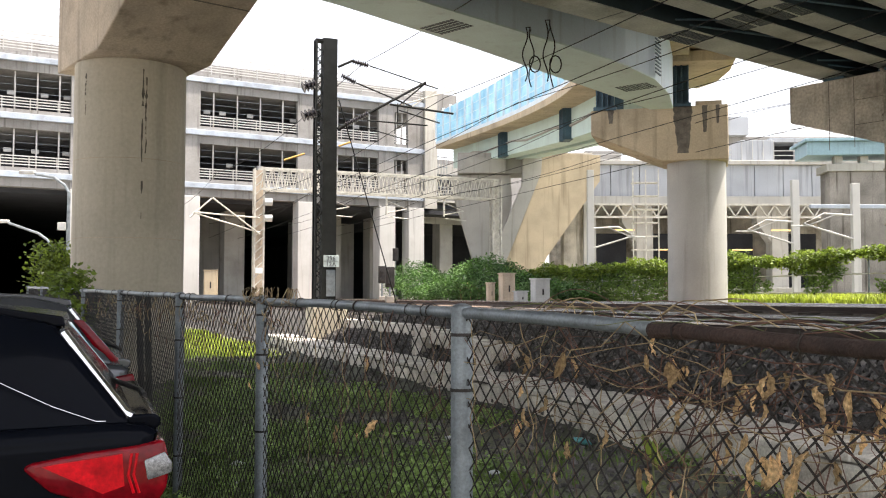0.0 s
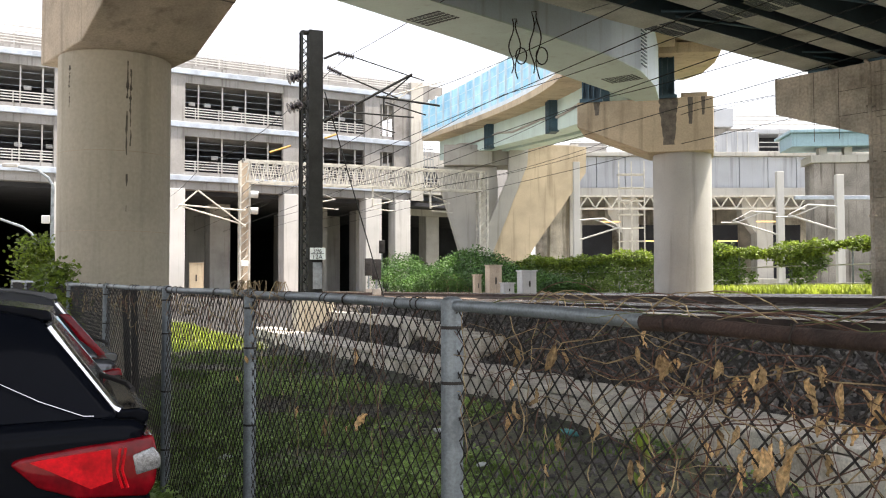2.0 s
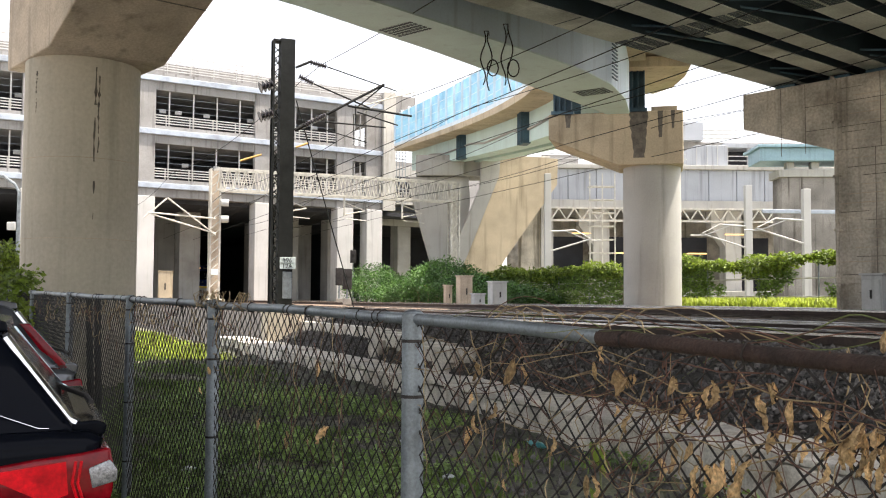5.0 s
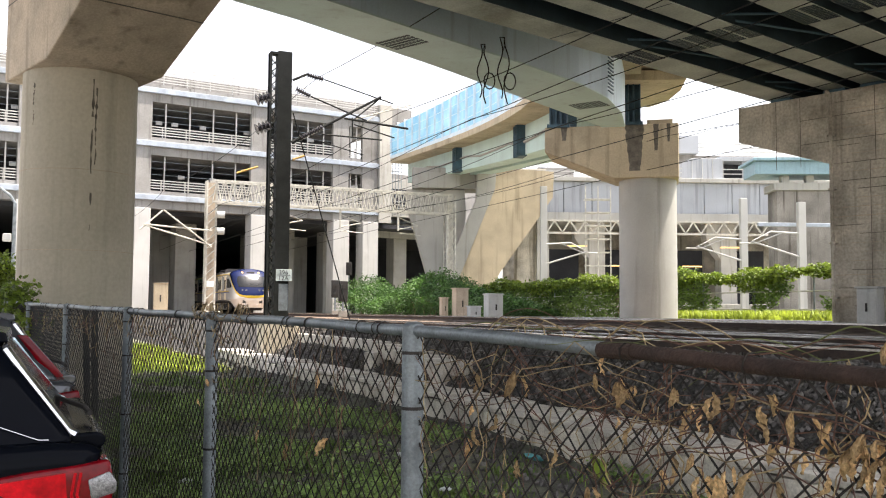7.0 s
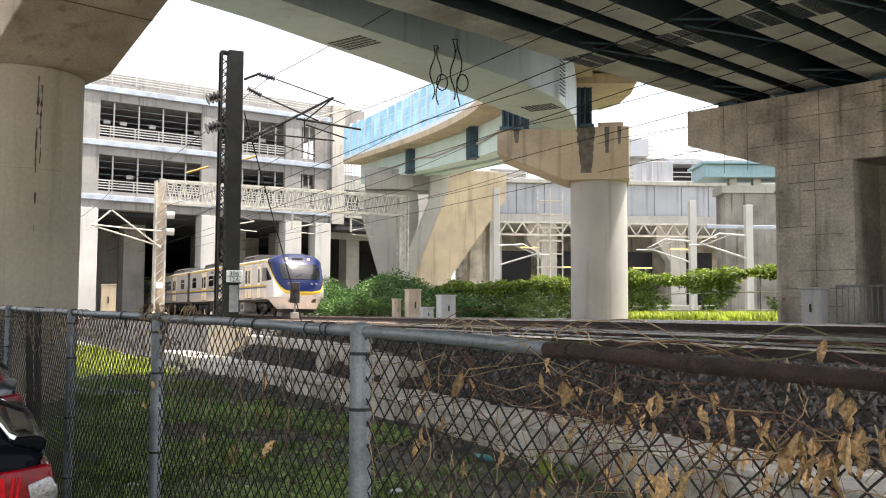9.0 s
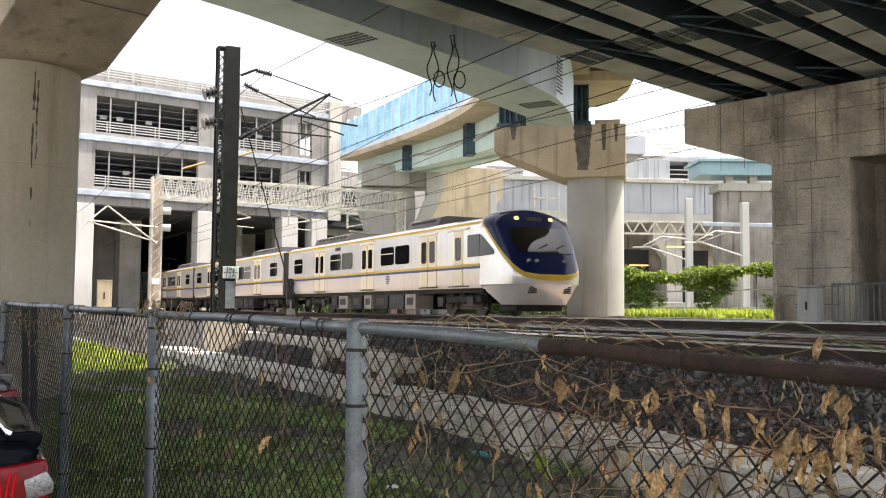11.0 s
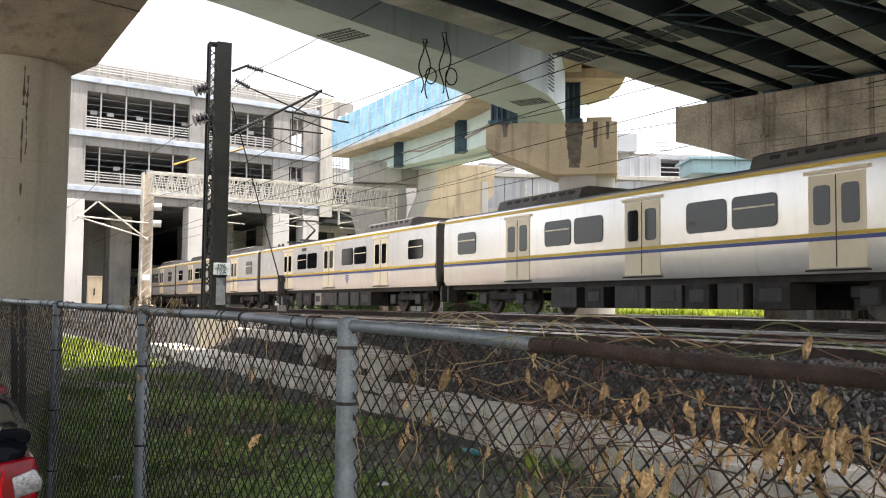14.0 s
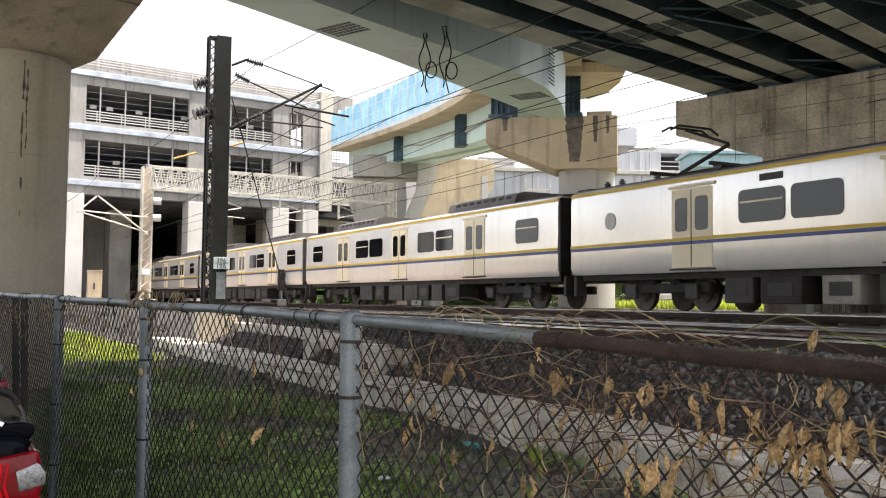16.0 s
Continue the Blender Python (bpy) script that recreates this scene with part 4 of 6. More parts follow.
def build_car(front=False, panto=False, name="train_car"):
    """A coach 20.5 m long; y = 0 is its middle, and it runs towards -y."""
    t = thing(name, Matrix(), "silver commuter train coach with yellow and blue stripes and cream doors", "train", "coaches of the train")
    y0, y1 = (-9.15 if front else -9.95), 9.95
    bm = B()
    prism(bm, body_profile(), y0, y1)
    part("body", bm, M_TRAIN, t, smooth=True)
    bm = B()
    prism(bm, [(-1.36, 3.005), (-1.22, 3.09), (-0.7, 3.15), (0.7, 3.15), (1.22, 3.09), (1.36, 3.005)], y0 + 0.05, y1 - 0.02)
    part("roof", bm, M_ROOF, t, "dark grimy roof", smooth=True)
    for sx in (-1, 1):
        part("stripe", box(B(), -0.016, 0.016, y0, y1, 1.565, 1.64), M_YELLOW, t, "yellow waist stripe", m=pose(sx * 1.4445, 0, 0))
        part("stripe", box(B(), -0.016, 0.016, y0, y1, 1.485, 1.560), M_BLUE, t, "blue waist stripe", m=pose(sx * 1.4445, 0, 0))
        part("stripe", box(B(), -0.012, 0.012, y0, y1, 2.885, 2.965), M_YELLOW, t, "yellow eaves stripe", m=pose(sx * 1.425, 0, 0))
    for y in ((-5.55 if front else -5.45), -0.1 if front else 0.0, 5.45):
        add_door(t, y)
    pairs = ((1.5, 2.7), (2.86, 4.06))
    for a, b in pairs:
        add_window(t, a, b, 1.84, 2.52, split=a > 2)
        if not front:
            add_window(t, -b, -a, 1.84, 2.52, split=a > 2)
    if front:
        add_window(t, -2.65, -1.45, 1.84, 2.52, split=True)
        add_window(t, -4.0, -2.8, 1.84, 2.52)
        add_door(t, -7.75, False, 0.62)
        add_window(t, -9.13, -8.38, 1.86, 2.56, "cab_window", 0.04)
    else:
        add_window(t, -9.0, -7.85, 1.84, 2.52, split=True)
    if panto:
        for sx in (-1, 1):
            bm = B()
            cyl(bm, (-0.012, 8.3, 2.18), (0.012, 8.3, 2.18), 0.21, seg=24)
            part("round_window", bm, M_CABINET, t, "round pale window", m=pose(sx * 1.448, 0, 0))
    else:
        add_window(t, 7.85, 9.0, 1.84, 2.52, split=True)
    # emblem and small signs
    for sx in (-1, 1) if front or panto else ():
        em = B()
        for k in range(5):
            w = (0.12, 0.17, 0.19, 0.16, 0.1)[k]
            box(em, -0.003, 0.003, -w, w, 1.08 + k * 0.085, 1.13 + k * 0.085)
        part("emblem", em, M_BLUE, t, "round blue striped emblem", m=pose(sx * 1.4445, -2.1, 0.05))
        part("side_sign", box(B(), -0.006, 0.006, 2.9, 3.5, 2.66, 2.8), M_BOXGREY, t, m=pose(sx * 1.4445, 0, 0))
    # roof equipment
    for k, (ya, yb) in enumerate(((-7.2 if not front else -5.6, -3.0), (3.0, 7.2))):
        if panto and k == 1:
            continue
        bm = B()
        prism(bm, [(-1.1, 3.08), (-0.98, 3.38), (-0.75, 3.46), (0.75, 3.46), (0.98, 3.38), (1.1, 3.08)], ya, yb)
        ac = part("air_conditioner", bm, M_ROOF, t)
        bm = B()
        for j in range(8):
            yy = ya + 0.3 + (yb - ya - 0.6) * j / 8
            box(bm, -1.03, -0.99, yy, yy + 0.25, 3.2, 3.34)
        part("louvre", bm, M_UNDER, ac)["kind"] = "stuff"
    if panto:
        p = part("pantograph", box(box(box(B(), -0.8, 0.8, 4.6, 4.7, 3.3, 3.38), -0.8, 0.8, 6.6, 6.7, 3.3, 3.38), -0.06, 0.06, 4.6, 6.7, 3.29, 3.37), M_UNDER, t, "folded-arm pantograph raised to the wire", m=pose(0, 0.9, 0))
        bm = B()
        cyl(bm, (0, 6.5, 3.36), (0, 4.9, 3.85), 0.05, seg=8)
        cyl(bm, (0, 4.9, 3.88), (0, 6.3, 4.4), 0.035, seg=8)
        part("arm", bm, M_UNDER, p)
        bm = B()
        tube(bm, [(-0.75, 6.3, 4.3), (-0.5, 6.3, 4.43), (0.5, 6.3, 4.43), (0.75, 6.3, 4.3)], 0.03, 8)
        tube(bm, [(-0.75, 6.0, 4.3), (-0.5, 6.0, 4.43), (0.5, 6.0, 4.43), (0.75, 6.0, 4.3)], 0.03, 8)
        part("contact_strip", bm, M_UNDER, p)
        for yy in (4.65, 6.65, 8.0, 8.6):
            bm = B()
            for j in range(4):
                cyl(bm, (-0.6, yy, 3.14 + j * 0.045), (-0.6, yy, 3.16 + j * 0.045), 0.09, seg=12)
            cyl(bm, (-0.6, yy, 3.1), (-0.6, yy, 3.35), 0.05, seg=10)
            part("insulator", bm, M_INSUL, p)
    else:
        bm = B()
        for yy in (-1.6, -0.4, 0.8, 2.0):
            box(bm, -0.35, 0.35, yy, yy + 0.7, 3.14, 3.27, 0.02)
        part("roof_vents", bm, M_ROOF, t)["kind"] = "stuff"
    # underfloor
    bm = B()
    box(bm, -1.2, 1.2, y0 + 0.2, y1 - 0.2, 0.74, 0.88)
    part("underframe", bm, M_UNDER, t)
    rng = random.Random(7 + front + 2 * panto)
    y = -4.2
    while y < 4.0:
        w = rng.uniform(0.7, 1.5)
        mt = rng.choice((M_BOXGREY, M_UNDER, M_UNDER, M_BOXPALE))
        part("equipment_box", box(B(), 0.55, 1.28, y, y + w, 0.20, 0.74, 0.02), mt, t)
        bx = part("equipment_box", box(B(), -1.28, -0.55, y, y + w, 0.20, 0.74, 0.02), mt, t)
        bm = B()
        box(bm, -1.295, -1.28, y + w * 0.2, y + w * 0.8, 0.36, 0.62, 0.004)
        part("access_cover", bm, M_BOXGREY, bx)
        y += w + rng.uniform(0.1, 0.5)
    for y in (-6.9, 6.9):
        build_bogie(t, y)
    for y, s in ((y1, 1),) + (() if front else ((y0, -1),)):
        bm = B()
        box(bm, -0.75, 0.75, min(y, y + s * 0.30), max(y, y + s * 0.30), 0.95, 3.15, 0.05)
        for j in range(4):
            yy = y + s * (0.03 + j * 0.06)
            box(bm, -0.8, 0.8, yy - 0.012, yy + 0.012, 0.9, 3.2)
        part("gangway", bm, M_UNDER, t, "black folded gangway bellows")
        # near-black panel over the silver end paints the gap's shade
        part("end_panel", box(B(), -1.40, 1.40, min(y, y + s * 0.06), max(y, y + s * 0.06), 0.86, 2.98, 0.01), M_UNDER, t, "near-black panel standing in for the shade between coaches")
        for sx in (-1.1, 1.1):
            part("end_step", box(B(), sx - 0.16, sx + 0.16, min(y, y + s * 0.12), max(y, y + s * 0.12), 0.35, 0.9, 0.02), M_BOXGREY, t)
    if front:
        build_nose(t, y0)
    return t


def build_nose(t, y0):
    """The rounded cab end: a grid of rings from the coach's end to the tip."""
    nu, nv = 260, 200
    L = 1.9
    V, F, mi = [], [], []

    def front_y(z):                      # how far the centre line reaches ahead at a height
        if z < 1.25:
            return L - 0.42 * ((1.25 - z) / 0.95) ** 1.8
        return L - 1.38 * ((z - 1.25) / 2.07) ** 1.6

    def half(z):
        if z < 0.95:
            return 1.36 - 0.22 * (0.95 - z) / 0.5
        if z < 2.75:
            return 1.44
        k = min(1.0, (z - 2.75) / 0.57)
        return 1.44 * math.sqrt(max(0.0, 1 - (k * 0.98) ** 2.6)) + 0.02
    for j in range(nv + 1):
        z = 0.30 + (3.32 - 0.30) * j / nv
        for i in range(nu + 1):
            a = (i / nu - 0.5) * math.pi
            s, c = math.sin(a), math.cos(a)
            x = half(z) * math.copysign(abs(s) ** 0.55, s)
            y = front_y(z) * abs(c) ** 0.55
            V.append((x, y0 - y, z))
    w = nu + 1
    for j in range(nv):
        for i in range(nu):
            q4 = (j * w + i, j * w + i + 1, (j + 1) * w + i + 1, (j + 1) * w + i)
            c = [sum(V[k][q] for k in q4) / 4 for q in range(3)]
            if c[2] < 0.90 - 0.75 * (y0 - c[1]):        # the skirt slants down from the coach's floor
                continue
            F.append(q4)
            k = abs(c[0]) / 1.44
            dy = y0 - c[1]
            edge = max(1.20 + 0.30 * k ** 3, 3.06 - 1.0 * dy)
            wide = 0.06 + 0.07 * max(0.0, 1 - k)
            mi.append(1 if c[2] > edge + 0.06 else 2 if c[2] > edge - wide else 3 if c[2] < 0.36 else 0)
    me = bpy.data.meshes.new("cab_nose")
    me.from_pydata(V, [], F)
    for m in (M_TRAIN, M_NOSE_BLUE, M_YELLOW, M_UNDER):
        me.materials.append(m)
    me.polygons.foreach_set("material_index", mi)
    me.shade_smooth()
    nose = new("cab_nose", me)
    nose.parent = t
    tagged(nose, "rounded silver nose with dark blue windscreen band and yellow edge")

    def at(x, z, lift=0.02):
        k = min(0.999, abs(x) / half(z)) ** (1 / 0.55)
        return Vector((x, y0 - front_y(z) * math.sqrt(1 - k * k) ** 0.55 - lift, z))
    # the cab's side window runs on into the nose and tapers to a point
    def flank(s, dy, z):
        c = (dy / front_y(z)) ** (1 / 0.55)
        return Vector((s * (half(z) * math.sqrt(1 - c * c) ** 0.55 + 0.012), y0 - dy, z))
    for s in (-1, 1):
        bm = B()
        rows = []
        for i in range(9):
            dy = 0.01 + 0.83 * i / 8
            top = 2.56 - 0.56 * (i / 8) ** 1.2
            low = 1.86 + 0.02 * i / 8
            rows.append([bm.verts.new(flank(s, dy, low + (top - low) * j / 4)) for j in range(5)])
        for r0, r1 in zip(rows, rows[1:]):
            for j in range(4):
                bm.faces.new((r0[j], r0[j + 1], r1[j + 1], r1[j]) if s < 0 else (r1[j], r1[j + 1], r0[j + 1], r0[j]))
        part("cab_window", bm, M_GLASS, nose, "tapered dark cab window", smooth=True)
    # windscreen, a little proud of the band
    bm = B()
    rows = []
    for j in range(7):
        z = 1.92 + 0.80 * j / 6
        wd = 1.10 - 0.10 * abs(j - 3) / 3
        rows.append([bm.verts.new(at(-wd + 2 * wd * i / 12, z, 0.03)) for i in range(13)])
    for r0, r1 in zip(rows, rows[1:]):
        for i in range(12):
            bm.faces.new((r0[i], r0[i + 1], r1[i + 1], r1[i]))
    part("windscreen", bm, M_GLASS, nose, smooth=True)
    for x in (-0.62, 0.62):
        bm = B()
        p = at(x, 3.0)
        cyl(bm, p + Vector((0, 0.10, 0)), p + Vector((0, 0.0, 0.01)), 0.075, seg=16)
        part("head_lamp", bm, G_LAMP, nose, "lit warm head lamp")
        for dx in (-0.13, 0.13):
            bm = B()
            p = at(x + dx, 1.66)
            cyl(bm, p + Vector((0, 0.10, 0)), p + Vector((0, 0.01, 0)), 0.075, seg=16)
            part("lamp", bm, M_CLEARLENS, nose)
        bm = B()
        p = at(x, 0.8)
        for k in range(4):
            box(bm, p.x - 0.12, p.x + 0.12, p.y - 0.02, p.y + 0.1, p.z - 0.1 + k * 0.055, p.z - 0.065 + k * 0.055)
        part("grille", bm, M_UNDER, nose)
        bm = B()
        cyl(bm, at(x * 0.5, 2.06, 0.05), at(x * 0.5 + 0.35, 2.2, 0.06), 0.015, seg=6)
        part("wiper", bm, M_UNDER, nose)
    bm = B()
    p = at(0, 3.0)
    box(bm, -0.28, 0.28, p.y - 0.02, p.y + 0.1, 2.95, 3.07)
    part("destination_display", bm, M_BOXGREY, nose)
    bm = B()
    box(bm, -0.85, 0.85, y0 - 1.2, y0 - 0.2, 0.16, 0.36, 0.05)
    part("snow_plough", bm, M_UNDER, nose)


cab_car = build_car(front=True, name="train_cab_car")
tagged(cab_car, "silver commuter train cab coach with rounded blue and yellow nose")
coach = build_car()
panto_car = build_car(panto=True)
tagged(panto_car, "silver commuter train coach with raised pantograph on its roof")
COACHES = [cab_car, coach, panto_car] + [copy_thing(coach, Matrix()) for _ in range(5)]
NOSE_Y = -11.6                           # tip of the cab, in the cab coach
# the tip's place along the track, seconds and metres (b is towards the tunnel)
NOSE = [(0.0, 142.2), (1.5, 128.2), (3.5, 107.6), (5.0, 90.7), (6.5, 74.5), (7.0, 69.5), (8.0, 58.2), (8.5, 52.3), (9.0, 46.5), (10.0, 34.8), (11.5, 16.8), (12.0, 10.5),
        (12.5, 4.45), (13.0, -1.85), (13.5, -8.5), (14.0, -15.2), (14.5, -21.83), (15.0, -28.55), (15.5, -35.38), (16.0, -42.8)]


def motions():
    for k, car in enumerate(COACHES):
        back = k * CAR + (0.35 if k else 0.0)
        walk(car, [(t, TF @ pose(15.8, b - NOSE_Y + back, RAIL)) for t, b in NOSE])


# ---- overhead line mast, gantry and wires ----
def build_mast():
    t = thing("catenary_mast", TF @ pose(6.75, 26.7, 1.0), "dark lattice overhead-line mast with insulators and number plate", "mast")
    bm = B()
    prism(bm, [(-0.16, -0.16), (0.26, -0.16), (0.26, 0.16), (-0.16, 0.16)], 0, 8.16, "z")
    part("web", bm, M_MAST, t)
    bm = B()
    box(bm, -0.38, -0.33, -0.16, -0.10, 0, 8.12)
    box(bm, -0.38, -0.33, 0.10, 0.16, 0, 8.12)
    box(bm, -0.38, -0.15, -0.16, 0.16, 8.06, 8.12)
    part("chord", bm, M_MAST, t)
    for k in range(20):
        z = 0.1 + k * 0.39
        bm = B()
        cyl(bm, (-0.35, -0.13, z), (-0.16, -0.13, z + 0.195), 0.016, seg=6)
        cyl(bm, (-0.16, -0.13, z + 0.195), (-0.35, -0.13, z + 0.39), 0.016, seg=6)
        part("lattice_bar", bm, M_MAST, t)
        bm = B()
        cyl(bm, (-0.16, 0.13, z), (-0.35, 0.13, z + 0.195), 0.016, seg=6)
        cyl(bm, (-0.35, 0.13, z + 0.195), (-0.16, 0.13, z + 0.39), 0.016, seg=6)
        part("lattice_bar", bm, M_MAST, t)
    bm = B()
    box(bm, -0.5, 0.55, -0.4, 0.4, -0.62, 0.30, 0.03)
    part("base_block", bm, M_CONC, t)
    sg = part("number_plate", box(B(), -0.235, 0.235, -0.01, 0.01, -0.17, 0.17, 0.005), M_SIGN, t, "pale plate with black mast number", m=pose(0.1, -0.18, 1.62, 0, 0, -8))
    part("divider_line", box(B(), -0.19, 0.19, -0.002, 0.002, -0.008, 0.008), M_INK, sg, m=pose(0, -0.0125, 0))
    for txt, z in (("396", 0.02), ("12A", -0.15)):
        cu = bpy.data.curves.new("plate_text", "FONT")
        cu.body, cu.size, cu.align_x, cu.extrude = txt, 0.18, "CENTER", 0.002
        tmp = new("plate_text", cu)
        dg = bpy.context.evaluated_depsgraph_get()
        me = bpy.data.meshes.new_from_object(tmp.evaluated_get(dg))
        bpy.data.objects.remove(tmp)
        me.materials.clear()
        me.materials.append(M_INK)
        ob = new("plate_number", me)
        ob.parent = sg
        ob.matrix_basis = pose(0, -0.014, z, 90, 0, 0)
    part("paint_patch", box(B(), -0.13, 0.14, -0.006, 0.006, -0.55, 0.22, 0.004), M_GALV, t, "worn grey paint patch", m=pose(0.1, -0.168, 1.15))

    def insul(a, b, n=7, r=0.095):
        """One turned body with n sheds between two points."""
        a, b = Vector(a), Vector(b)
        d = (b - a) / n
        side = d.orthogonal().normalized()
        up = d.normalized().cross(side)
        bm = B()
        rings = []
        for k in range(n):
            for f, rr in ((0.0, 0.4), (0.08, 1.0), (0.5, 0.6), (0.62, 0.4)):
                c = a + d * (k + f)
                rings.append([bm.verts.new(c + (side * math.cos(q * 0.5236) + up * math.sin(q * 0.5236)) * r * rr) for q in range(12)])
        for r0, r1 in zip(rings, rings[1:]):
            for q in range(12):
                bm.faces.new((r0[q], r0[(q + 1) % 12], r1[(q + 1) % 12], r1[q]))
        bm.faces.new(rings[0][::-1]), bm.faces.new(rings[-1])
        bmesh.ops.recalc_face_normals(bm, faces=bm.faces)
        part("insulator", bm, M_INSUL, t, smooth=True)
    y = -0.1

    def bar(a, b, r=0.03, mat=M_MAST):
        bm = B()
        cyl(bm, (a[0], y, a[1]), (b[0], y, b[1]), r * 1.1, seg=8)
        part("cantilever_tube", bm, mat, t)
    # heights above the mast's foot
    insul((0.75, y, 7.55), (1.25, y, 7.47)), bar((0.3, 7.35), (0.75, 7.58), 0.035), bar((1.25, 7.47), (3.45, 6.95), 0.018)
    insul((0.40, y, 7.1), (0.85, y, 6.92)), bar((0.85, 6.92), (2.6, 6.35), 0.022)
    insul((0.55, y, 5.65), (1.25, y, 6.05), 9, 0.09), bar((0.3, 5.5), (0.6, 5.68), 0.05), bar((1.25, 6.05), (3.05, 7.12), 0.035)
    bar((1.9, 6.36), (3.95, 6.22), 0.03), bar((1.2, 5.82), (3.1, 5.80), 0.022), bar((2.15, 6.4), (2.15, 5.8), 0.02)
    bar((2.2, 6.2), (3.5, 5.9), 0.02), bar((3.05, 7.1), (2.2, 6.35), 0.02), bar((1.15, 5.6), (2.5, 5.3), 0.015)
    bar((2.2, 6.35), (4.1, 7.0), 0.018, M_GALV_PALE), bar((3.4, 6.9), (2.4, 6.2), 0.014, M_GALV_PALE)
    bar((-1.28, 4.5), (-0.68, 4.72), 0.028, M_ORANGE), bar((0.33, 5.0), (0.68, 5.14), 0.028, M_ORANGE)
    for z in (5.85, 6.7):
        insul((-0.75, y, z - 0.05), (-0.32, y, z + 0.12), 4, 0.17)
    # stay wire to the ground
    bm = B()
    cyl(bm, (0.35, 0, 6.4), (2.15, -0.1, 0.35), 0.018, seg=6)
    part("stay_wire", bm, M_MAST, t)
    part("stay_anchor", box(B(), 1.95, 2.35, -0.3, 0.2, 0.1, 0.36, 0.03), M_MAST, t)


build_mast()


def build_gantry():
    t = thing("catenary_gantry", TF @ pose(0, 58.1, 0), "pale lattice steel gantry spanning the tracks", "gantry")
    n0, n1, za, zb = 10.4, 26.5, 8.2, 9.5
    for n in (n0, n1):
        bm = B()
        for dx in (-0.28, 0.28):
            for dy in (-0.28, 0.28):
                box(bm, n + dx - 0.05, n + dx + 0.05, dy - 0.05, dy + 0.05, 1.1, zb)
        for k in range(16):
            z = 1.2 + k * 0.51
            cyl(bm, (n - 0.28, -0.28, z), (n + 0.28, -0.28, z + 0.51), 0.035, seg=6)
            cyl(bm, (n + 0.28, 0.28, z), (n - 0.28, 0.28, z + 0.51), 0.035, seg=6)
        part("leg", bm, M_GALV_PALE, t)
        part("leg_panel", box(B(), n - 0.26, n + 0.26, -0.02, 0.02, 1.1, zb - 0.1), M_CONC_BROWN if n == n0 else M_GALV_PALE, t)
        part("footing", box(B(), n - 0.6, n + 0.6, -0.6, 0.6, 0.8, 1.55, 0.05), M_CONC, t)
        part("number_plate", box(B(), n - 0.22, n + 0.22, -0.36, -0.34, 3.0, 3.35), M_SIGN, t)
    for dy in (-0.4, 0.4):
        for z in (za, zb):
            part("chord", box(B(), n0, n1, dy - 0.05, dy + 0.05, z - 0.06, z + 0.06), M_GALV_PALE, t)
        for k in range(30):
            x = n0 + (n1 - n0) * k / 30
            w = (n1 - n0) / 30
            bm = B()
            cyl(bm, (x, dy, za), (x + w / 2, dy, zb), 0.035, seg=6)
            cyl(bm, (x + w / 2, dy, zb), (x + w, dy, za), 0.035, seg=6)
            part("lattice_bar", bm, M_GALV_PALE, t)
    for n in (14.7, 18.6, 22.6):
        bm = B()
        cyl(bm, (n, -0.3, za), (n, -0.3, 6.9), 0.07, seg=8)
        cyl(bm, (n, -0.3, 7.0), (n + 1.4, -0.3, 7.3), 0.04, seg=8)
        cyl(bm, (n, -0.3, 7.8), (n + 1.4, -0.3, 7.3), 0.03, seg=8)
        cyl(bm, (n + 0.1, -0.3, 6.75), (n + 1.6, -0.3, 6.65), 0.03, seg=8)
        part("drop_arm", bm, M_GALV_PALE, t)
    for z in (6.4, 7.4):
        bm = B()
        cyl(bm, (n0 + 0.3, -0.45, z), (n0 + 0.75, -0.5, z), 0.22, seg=16)
        part("insulator_bell", bm, M_CABINET, t)
    for a, b in (((n0, 5.4), (n0 - 2.9, 7.5)), ((n0, 5.5), (n0 - 3.8, 6.5)), ((n0, 6.4), (n0 - 4.0, 6.6)), ((n0 - 2.9, 7.5), (n0 - 4.2, 6.3))):
        bm = B()
        cyl(bm, (a[0], -0.5, a[1]), (b[0], -0.8, b[1]), 0.05, seg=6)
        part("cantilever_tube", bm, M_GALV_PALE, t)


build_gantry()


